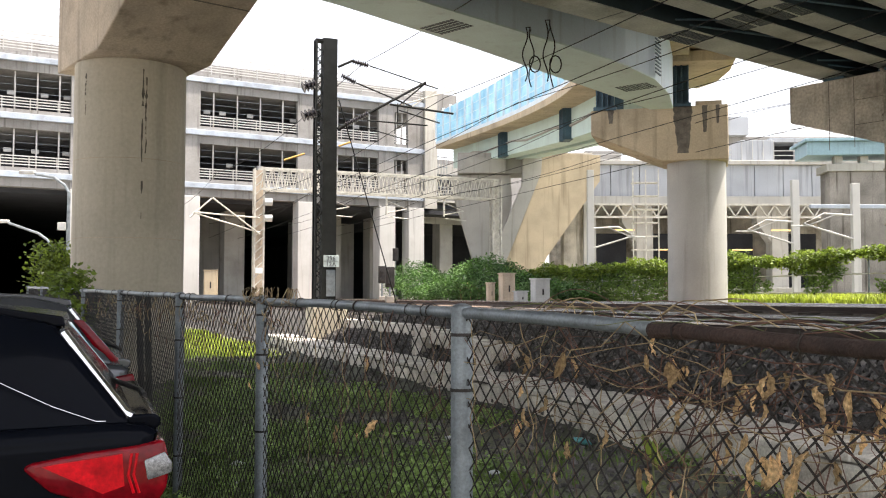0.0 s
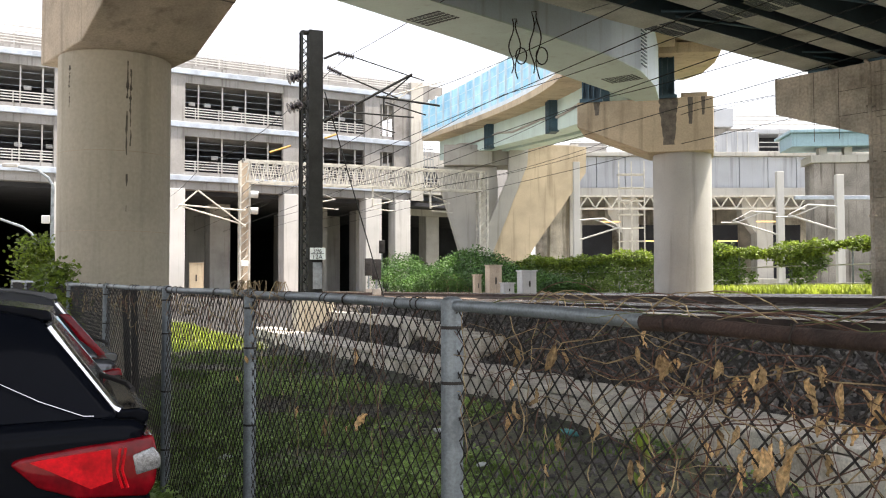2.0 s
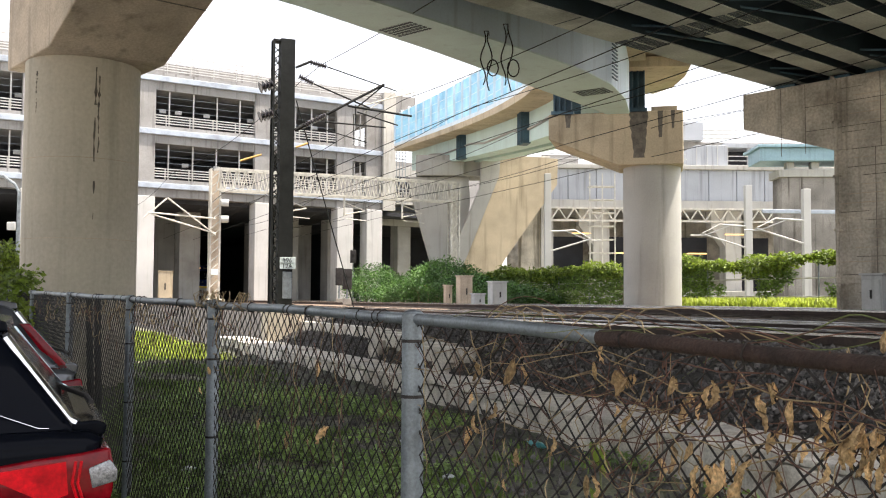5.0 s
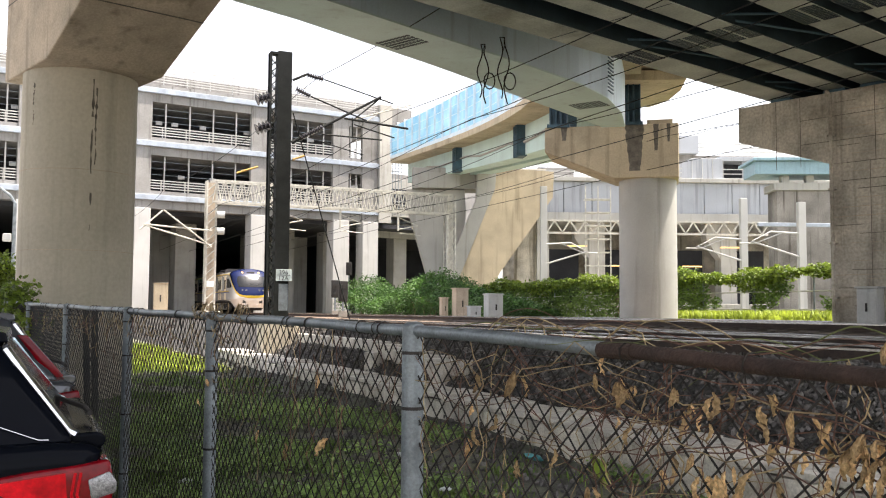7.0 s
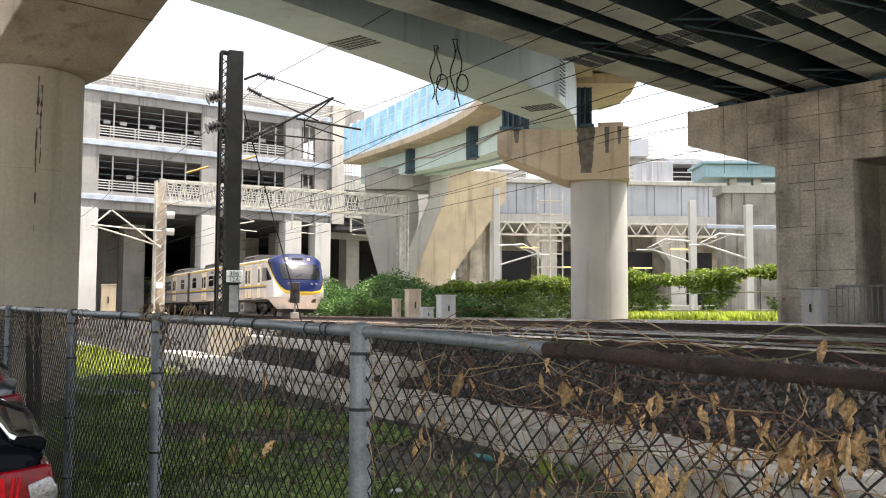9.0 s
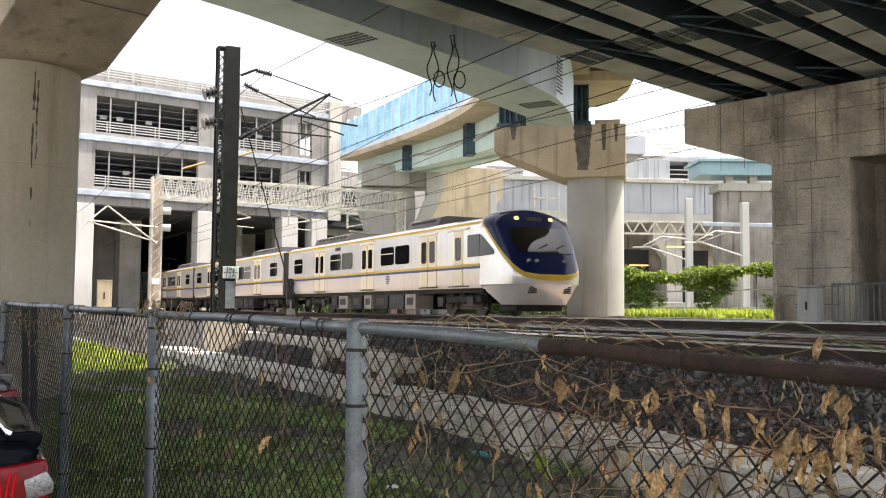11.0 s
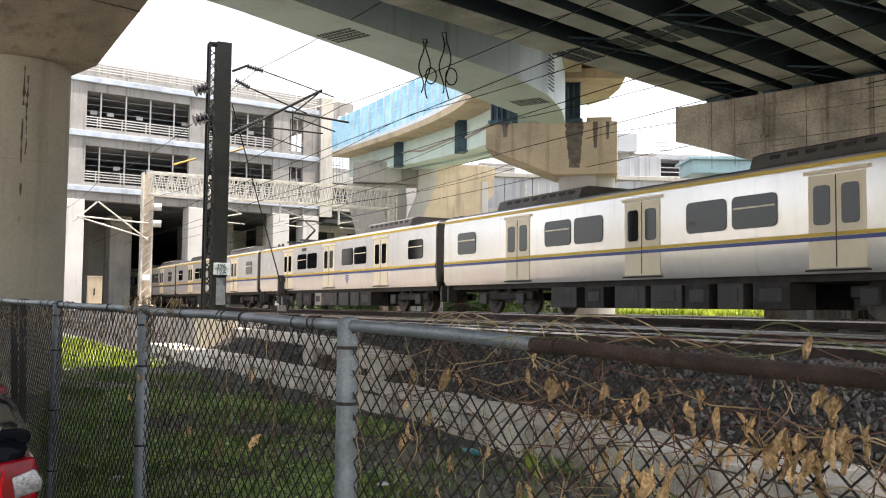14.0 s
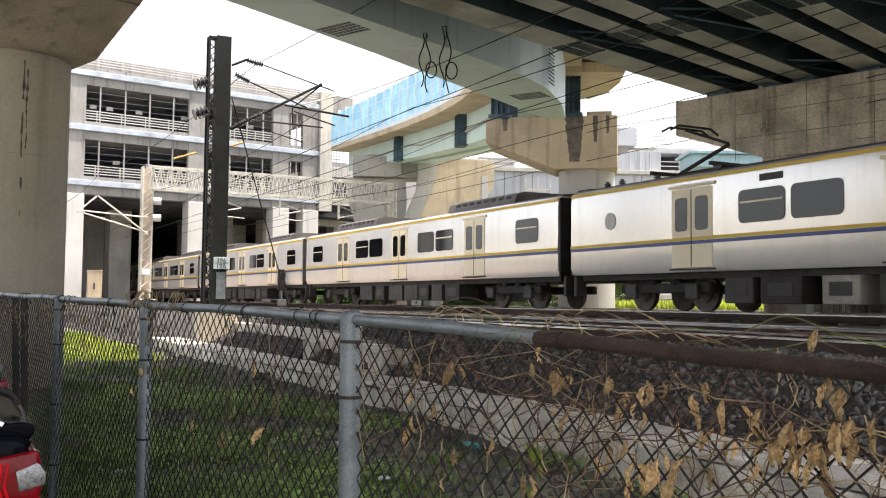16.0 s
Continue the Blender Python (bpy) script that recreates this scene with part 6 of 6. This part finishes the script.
# ---- stones and growth beside the track ----
def build_ballast_stones():
    rng = np.random.default_rng(6)
    ico = [(0, 0, 1), (0.89, 0, 0.45), (0.28, 0.85, 0.45), (-0.72, 0.53, 0.45), (-0.72, -0.53, 0.45), (0.28, -0.85, 0.45),
           (0.72, 0.53, -0.45), (-0.28, 0.85, -0.45), (-0.89, 0, -0.45), (-0.28, -0.85, -0.45), (0.72, -0.53, -0.45), (0, 0, -1)]
    tri = [(0, 1, 2), (0, 2, 3), (0, 3, 4), (0, 4, 5), (0, 5, 1), (1, 6, 2), (2, 7, 3), (3, 8, 4), (4, 9, 5), (5, 10, 1),
           (6, 7, 2), (7, 8, 3), (8, 9, 4), (9, 10, 5), (10, 6, 1), (11, 7, 6), (11, 8, 7), (11, 9, 8), (11, 10, 9), (11, 6, 10)]
    ico = np.array(ico)
    V, F = [], []
    for k in range(24000):
        b = 1.5 + 27 * rng.random() ** 1.9
        n = rng.uniform(6.42, 9.2)
        if rng.random() < 0.22:
            n = rng.uniform(2.4, 5.5)
        s = rng.uniform(0.016, 0.038)
        z = ground_z(n, b) + s * rng.uniform(0.1, 0.9) + (0.2 * ((n - 4.55) / 0.93) ** 2 * min(1.0, max(0.0, (b - 7.5) / 4.0)) if 4.55 < n < 5.5 else 0.0)
        sc = rng.uniform(0.5, 1.35, 3) * s
        a = rng.uniform(0, 6.28)
        P = ico * sc * rng.uniform(0.62, 1.3, (12, 1))
        R = np.array([[math.cos(a), -math.sin(a), 0], [math.sin(a), math.cos(a), 0], [0, 0, 1]])
        P = P @ R.T + np.array([n, b, z])
        i = len(V)
        V += [tuple(p) for p in P]
        F += [(x + i, y + i, w + i) for x, y, w in tri]
    ob = raw("ballast_stones", V, F, M_BALLAST, None, TF)
    tagged(ob, "angular dark grey track ballast stones", "stones", kind="stuff")


build_ballast_stones()


def growth(rng_noise, n, b):
    v = noise.noise((n * 0.55 + 3, b * 0.45, 0.3)) + 0.5 * noise.noise((n * 1.9, b * 1.7, 5))
    return v


def build_grass():
    def spot(rng):
        while True:
            b = 2.0 + 26 * rng.random() ** 1.3
            n = rng.uniform(-0.9, 5.45)
            v = growth(None, n, b) - 0.10 * max(0.0, n - 3.4) - (0.22 if b < 12 and n > 3.8 else 0.0)
            if v > 0.02 + rng.normal() * 0.15:
                return n, b, ground_z(n, b)
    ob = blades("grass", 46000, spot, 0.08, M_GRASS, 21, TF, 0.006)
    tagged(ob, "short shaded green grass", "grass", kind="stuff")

    def spot2(rng):
        while True:
            b = 2.0 + 15 * rng.random()
            n = rng.uniform(0.2, 5.4)
            v = growth(None, n + 7, b) - 0.07 * max(0.0, n - 3.2)
            if v > -0.02 + rng.normal() * 0.1:
                return n, b, ground_z(n, b) + rng.uniform(0.02, 0.13)
    ob = leaves("ground_weeds", 42000, spot2, 0.058, M_WEED, None, TF, 22)
    tagged(ob, "low broad-leaved green weeds", "weeds", kind="stuff")

    def spot3(rng):
        b = rng.uniform(25, 45)
        n = rng.uniform(1.6, 5.3)
        return n, b, ground_z(n, b)
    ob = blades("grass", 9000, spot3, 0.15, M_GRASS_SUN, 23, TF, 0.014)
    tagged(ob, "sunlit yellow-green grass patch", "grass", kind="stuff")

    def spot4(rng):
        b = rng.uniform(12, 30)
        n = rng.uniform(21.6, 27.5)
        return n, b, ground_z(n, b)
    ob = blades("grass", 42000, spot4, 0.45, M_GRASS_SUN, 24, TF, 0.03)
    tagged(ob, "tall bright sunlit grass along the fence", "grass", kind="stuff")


build_grass()


def build_hedge():
    t = thing("creeper_fence", TF, "wire fence topped by a thick bright green creeper", "fence")
    n0 = 23.35
    for k in range(15):
        b = 12 + k * 2.7
        bm = B()
        cyl(bm, (n0, b, 1.0), (n0, b, 3.05), 0.03, seg=8)
        part("post", bm, M_GALV, t)
    for z in (1.75, 2.35, 2.95):
        bm = B()
        cyl(bm, (n0, 10, z), (n0, 50, z), 0.022, seg=6)
        part("rail", bm, M_GALV_PALE, t)

    def top(rng):
        b = rng.uniform(11, 50)
        h = 0.22 + 0.12 * math.sin(b * 1.3) + 0.08 * math.sin(b * 3.7)
        r = abs(rng.normal()) * 0.16
        z = 2.92 + h * rng.uniform(-1.2, 1.0) + 0.10 * math.sin(b * 0.9)
        return n0 + rng.normal() * 0.16, b, z
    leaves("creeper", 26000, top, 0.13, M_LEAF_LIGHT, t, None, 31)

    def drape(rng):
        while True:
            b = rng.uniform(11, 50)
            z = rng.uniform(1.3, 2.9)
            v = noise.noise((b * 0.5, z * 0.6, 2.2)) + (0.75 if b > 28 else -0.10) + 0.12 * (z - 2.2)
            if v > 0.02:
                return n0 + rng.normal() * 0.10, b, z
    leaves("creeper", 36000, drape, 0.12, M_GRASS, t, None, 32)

    def mound(rng):
        while True:
            b = rng.uniform(38, 60)
            n = rng.uniform(18.9, 24.5)
            h = 2.4 * max(0.0, 1 - ((n - 21.0) / 3.0) ** 2) * (0.75 + 0.3 * math.sin(b * 0.55 + 0.6) + 0.12 * math.sin(b * 1.9 + n)) * min(1, (b - 37) / 4)
            if h > 0.1:
                u = rng.random() ** 0.4
                return n, b, 1.25 + h * u + rng.normal() * 0.08
    g = thing("bush", TF, "dense dark green overgrown bush beside the track", "bush")
    leaves("foliage", 52000, mound, 0.13, M_LEAF, g, None, 33)
    bm = B()
    rng = random.Random(8)
    for k in range(24):
        b, n = rng.uniform(40, 58), rng.uniform(19.5, 22.5)
        tube(bm, [(n, b, 1.1), (n + rng.uniform(-.3, .3), b + rng.uniform(-.3, .3), 2.0), (n + rng.uniform(-.8, .8), b + rng.uniform(-.8, .8), 2.3)], 0.03, 5)
    part("branches", bm, M_STEM, g)
    # brownish withered patch
    s = thing("withered_shrub", TF @ pose(22.9, 31.5, 1.3), "reddish brown withered shrub in the fence", "shrub")
    leaves("foliage", 1800, lambda r: (r.normal() * 0.15, r.normal() * 0.75, abs(r.normal()) * 0.7), 0.09, M_STEM_RED, s, None, 34)
    # bright weeds by the left fence
    f = thing("climbing_weed", TF, "fresh green climbing weed on the fence end", "plant")

    def weed(rng):
        d = rng.uniform(9.4, 12.6)
        p = FF @ Vector((rng.normal() * 0.10, d, 0))
        q = TF.inverted() @ p
        return q.x, q.y, rng.uniform(0.0, 1.0) ** 0.6 * (1.95 if d > 10 else 1.5) + rng.normal() * 0.05
    leaves("foliage", 3600, weed, 0.09, M_LEAF_LIGHT, f, None, 35)
    f2 = thing("potted_plant", TF @ pose(-0.45, 21.0, 0), "drooping yellow-green potted plant", "plant")
    leaves("foliage", 2600, lambda r: (r.normal() * 0.22, r.normal() * 0.22, 1.25 + r.random() * 1.5 - 0.2 * abs(r.normal())), 0.10, M_LEAF_LIGHT, f2, None, 36)
    bm = B()
    cyl(bm, (0, 0, 0.4), (0, 0, 2.3), 0.03, seg=8)
    cyl(bm, (0, 0, 0), (0, 0, 0.5), 0.22, 0.3, seg=16)
    part("pot", bm, M_CONC_TAN, f2)


build_hedge()


# ---- trackside cabinets, signals, lamps ----
def cabinet(m, w, d, h, mat, label):
    t = thing("trackside_cabinet", m, label, "cabinet", "trackside cabinets")
    part("body", box(B(), -w / 2, w / 2, -d / 2, d / 2, 0, h, 0.02), mat, t)
    dr = part("door", box(B(), -w * 0.42, w * 0.42, -d / 2 - 0.02, -d / 2 - 0.001, 0.1, h - 0.1, 0.006), mat, t)
    part("handle", box(B(), -w * 0.05, w * 0.05, -d / 2 - 0.05, -d / 2 - 0.021, h * 0.4, h * 0.62, 0.008), M_UNDER, dr)
    part("cap", box(B(), -w / 2 - 0.04, w / 2 + 0.04, -d / 2 - 0.04, d / 2 + 0.04, h, h + 0.05, 0.012), mat, t)
    return t


cabinet(pose(4.02, 38.9, 1.26, 0, 0, 20), 0.66, 0.5, 1.05, M_CABINET, "pale grey trackside equipment cabinet")
cabinet(pose(2.85, 42.0, 1.26, 0, 0, 20), 0.60, 0.5, 1.35, M_CONC_BROWN, "brownish trackside equipment cabinet")
cabinet(pose(2.2, 43.6, 1.26, 0, 0, 20), 0.33, 0.3, 0.95, M_CONC_BROWN, "narrow brown trackside cabinet")
cabinet(pose(3.36, 40.7, 1.26, 0, 0, 20), 0.5, 0.4, 0.55, M_CABINET, "low grey trackside cabinet")
cabinet(pose(-17.3, 70, 1.3, 0, 0, 12), 1.0, 0.8, 2.2, M_CONC_TAN, "tan cabinet under the car park")
cabinet(VF @ pose(-10.4, 22.6, 1.3), 0.5, 0.4, 0.93, M_CABINET, "grey cabinet with black handle beside the concrete pier")


def build_signal(m, h, label, two=False):
    t = thing("track_signal", m, label, "signal", "track signals")
    bm = B()
    cyl(bm, (0, 0, 0), (0, 0, h), 0.05, seg=8)
    part("post", bm, M_GALV, t)
    part("head", box(B(), -0.22, 0.22, -0.12, 0.12, h - 0.55, h + 0.45, 0.03), M_UNDER, t)
    for z in (h - 0.3, h + 0.2):
        bm = B()
        cyl(bm, (0, -0.13, z), (0, -0.3, z), 0.12, seg=12)
        part("lamp_hood", bm, M_UNDER, t)
    part("base_box", box(B(), -0.2, 0.2, -0.15, 0.15, 0, 0.3, 0.02), M_BOXPALE, t)


build_signal(pose(-3.5, 54, 1.3, 0, 0, 10), 1.6, "small dark trackside signal on a post")
build_signal(pose(-2.6, 46, 1.3, 0, 0, 10), 1.3, "small dark trackside signal on a post")
build_signal(pose(-3.7, 73, 1.3, 0, 0, 10), 3.6, "dark two-lamp signal on a pale post")
sig = thing("tunnel_signal", TF @ pose(13.6, 108, 1.3), "signal showing green inside the dark undercroft", "signal", "track signals")
part("post", cyl(B(), (0, 0, 0), (0, 0, 5.0), 0.08, seg=8), M_UNDER, sig)
part("lamp", cyl(B(), (0, -0.1, 4.2), (0, -0.2, 4.2), 0.16, seg=16), G_GREEN, sig, "lit green lamp")


def build_street_lamp(m, h, reach, label):
    t = thing("street_lamp", m, label, "street lamp", "street lamps")
    part("pole", cyl(B(), (0, 0, 0), (0, 0, h), 0.07, 0.05, seg=10), M_GALV, t)
    part("arm", tube(B(), [(0, 0, h), (-0.15, 0, h + 0.25), (-0.5, 0, h + 0.5), (-reach, 0, h + reach * 0.55)], 0.045, 8), M_GALV, t)
    part("lamp_head", box(B(), -reach - 0.5, -reach, -0.1, 0.1, h + reach * 0.55, h + reach * 0.55 + 0.12, 0.03), M_WHITE, t)
    part("junction_box", box(B(), -0.32, -0.06, -0.1, 0.1, h - 1.2, h - 0.95, 0.02), M_CABINET, t)


build_street_lamp(pose(-12.0, 30.0, 0, 0, 0, 0), 4.9, 1.1, "slender grey street lamp with a side arm")
build_street_lamp(pose(-14.4, 34.5, 0, 0, 0, 0), 3.4, 1.6, "slender grey street lamp with a long arm")
rail_fence = thing("pier_railing", VF @ pose(0, 22.7, 1.3), "grey tubular railing beside the concrete pier", "railing")
part("frame", tube(B(), [(-9.9, 0, 0), (-9.9, 0, 1.0), (-6.7, 0, 1.0), (-6.7, 0, 0)], 0.03, 8), M_GALV, rail_fence)
for k in range(22):
    part("bar", cyl(B(), (-9.75 + k * 0.14, 0, 0.05), (-9.75 + k * 0.14, 0, 0.98), 0.012, seg=6), M_GALV, rail_fence)


# ---- station side in the distance ----
def build_station():
    t = thing("station_concourse", pose(0, 0, 0), "grey panelled elevated concourse on concrete columns", "building")

    def bx(name, x0, x1, y0, y1, z0, z1, mat, bev=0.0, label=""):
        return part(name, box(B(), x0, x1, y0, y1, z0, z1, bev), mat, t, label)
    for k in range(12):
        bx("wall_panel", 11.6 + k * 2.4, 13.95 + k * 2.4, 78, 78.2, 10.0, 12.6, M_GREYPANEL, 0.02)
    bx("floor_slab", 11.5, 42, 77.8, 90, 9.3, 9.98, M_CONC_LIGHT, 0.03)
    bx("roof_slab", 11.5, 42, 77.6, 90, 12.62, 12.95, M_CONC_LIGHT, 0.03)
    # near-black sheet for the shade inside the concourse
    bx("inner_wall", 11.6, 42, 84, 84.2, 9.98, 12.62, M_SHADE_INT)
    for k in range(15):
        x = 12.4 + k * 1.3
        bm = B()
        cyl(bm, (x, 77.2, 8.2), (x + 0.65, 77.2, 9.2), 0.07, seg=6)
        cyl(bm, (x + 0.65, 77.2, 9.2), (x + 1.3, 77.2, 8.2), 0.07, seg=6)
        part("truss_bar", bm, M_GALV_PALE, t)
    bx("truss_chord", 12.4, 32, 77.1, 77.3, 8.1, 8.25, M_GALV_PALE), bx("truss_chord", 12.4, 32, 77.1, 77.3, 9.15, 9.3, M_GALV_PALE)
    for x in (12.2, 17.0, 22.6, 28.4, 34.0, 39.5):
        bx("column", x - 0.7, x + 0.7, 79, 80.6, 1.0, 9.3, M_CONC_LIGHT, 0.05)
        bm = B()
        prism(bm, [(x - 0.7, 6.2), (x - 1.9, 7.9), (x - 1.9, 9.3), (x - 0.7, 9.3)], 79.1, 80.5)
        part("bracket", bm, M_CONC_LIGHT, t)
    bx("back_wall", 10, 60, 88, 88.5, 0.5, 9.3, M_CONC_DARK)
    bx("platform", 12, 60, 70, 88, 1.0, 2.3, M_CONC_LIGHT, 0.03)
    # flat near-black panels put shade behind the truss
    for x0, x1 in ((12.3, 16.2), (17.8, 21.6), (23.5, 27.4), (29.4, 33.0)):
        bx("dark_recess", x0, x1, 83, 83.2, 2.3, 7.2, M_SHADE_INT)
    for k in range(5):
        bx("platform_lamp", 14 + k * 3.2, 15.6 + k * 3.2, 76.4, 76.6, 7.0 - (k % 2) * 1.6, 7.1 - (k % 2) * 1.6, G_TUBE)
    # blocks above
    bx("plant_room", 25.2, 28.0, 79.0, 84, 12.95, 14.9, M_GREYPANEL, 0.03)
    for k in range(4):
        bx("louvre_rib", 25.25 + k * 0.9, 25.3 + k * 0.9, 78.95, 79.0, 13.0, 14.85, M_WHITE)
    bx("upper_block", 12.4, 15.6, 82, 86, 12.95, 14.4, M_FACADE)
    # near-black sheet for the shade below the canopy
    bx("dark_opening", 28.1, 40.0, 82.4, 82.6, 12.95, 14.9, M_SHADE_INT)
    bx("canopy", 28.1, 40.0, 80.2, 84, 14.91, 15.3, M_GREYPANEL, 0.03)
    for x in (30.2, 32.6, 35.0):
        bx("canopy_post", x, x + 0.18, 80.3, 80.5, 12.95, 14.9, M_GREYPANEL)
    for h in (13.3, 13.7, 14.1):
        bx("rail", 28.1, 40, 80.0, 80.06, h, h + 0.07, M_WHITE)
    bx("far_roof", 22.0, 44, 92, 100, 16.2, 17.4, M_FACADE, 0.03)
    for k in range(3):
        bx("rail", 22.0, 44, 91.8, 91.9, 17.7 + k * 0.4, 17.8 + k * 0.4, M_WHITE)
    bx("far_block", 27.0, 29.8, 91.0, 93, 17.4, 19.2, M_GREYPANEL)
    for h in (13.0, 13.4, 13.8):
        bx("rail", 11.8, 24.0, 77.7, 77.76, h, h + 0.07, M_WHITE)
    # scaffold-like stair
    for k in range(8):
        bx("stair_landing", 13.4, 15.2, 66.0, 66.8, 3.0 + k * 0.95, 3.07 + k * 0.95, M_GALV_PALE)
    for x in (13.4, 14.3, 15.2):
        bx("stair_post", x - 0.04, x + 0.04, 66.0, 66.08, 1.0, 10.6, M_GALV_PALE)
    # white line-side posts
    for x, y, z in ((8.65, 55, 9.05), (18.8, 50, 7.85), (20.25, 46, 7.2)):
        p = thing("white_post", pose(x, y, 1.0), "white painted steel post with a tubular bracket", "post", "white posts")
        part("shaft", box(B(), -0.19, 0.19, -0.15, 0.15, 0, z - 1.0, 0.02), M_WHITE, p)
        bm = B()
        s = -1 if x > 10 else 1
        tube(bm, [(0, -0.1, 4.6), (s * 1.6, -0.1, 4.7), (s * 2.6, -0.1, 4.2), (0, -0.1, 3.4)], 0.05, 6)
        tube(bm, [(s * 1.0, -0.1, 4.66), (s * 2.4, -0.1, 4.1), (s * 3.2, -0.1, 4.1)], 0.035, 6)
        part("bracket", bm, M_WHITE, p)
    part("beam", box(B(), 18.8, 30, 47.9, 48.1, 6.15, 6.35, 0.02), M_GUTTER, t)
    d = thing("bridge_pier", pose(27.8, 60, 0, 0, 0, -6), "broad weathered concrete pier under a pale blue girder", "bridge pier", kind="structure")
    part("wall", box(B(), -2.9, 4.5, 0, 2, 0.8, 9.7, 0.04), M_CONC_STAIN, d)
    part("crosshead", box(B(), -3.1, 4.7, -0.15, 2.2, 9.7, 10.2, 0.03), M_CONC_LIGHT, d)
    for x in (-2.3, -0.7, 1.6):
        part("bearing", box(B(), x - 0.25, x + 0.25, 0, 0.6, 10.2, 10.7, 0.02), M_CONC_LIGHT, d)
    part("girder", box(B(), -4.4, 6.5, -0.6, 2.4, 10.7, 11.55, 0.03), M_TEAL, d, "pale blue steel girder")
    part("deck", box(B(), -4.6, 6.5, -0.9, 3.0, 11.56, 11.75, 0.02), M_TEAL, d)


build_station()


# ---- litter ----
def litter(m, mat, s, label):
    bm = B()
    bmesh.ops.create_icosphere(bm, subdivisions=2, radius=s)
    for v in bm.verts:
        v.co *= 0.7 + 0.6 * abs(noise.noise(v.co * 14 + Vector((s * 90, 1, 2))))
        v.co.z *= 0.4
    solid("litter", bm, mat, m, label, "litter", "bits of litter", smooth=True)


litter(pose(1.50, 10.2, 0.05, 0, 20, 20), M_LITTER_TEAL, 0.12, "crumpled teal plastic bottle on the soil")
for k, (x, y) in enumerate(((-1.75, 7.9), (-1.9, 8.8), (0.1, 10.4), (0.45, 8.4), (-3.2, 15.5), (-1.3, 14.2), (0.6, 12.6))):
    litter(pose(x, y, 0.05, 0, 0, k * 50), M_LITTER, 0.06 + 0.012 * (k % 3), "small scrap of pale plastic litter")



motions()
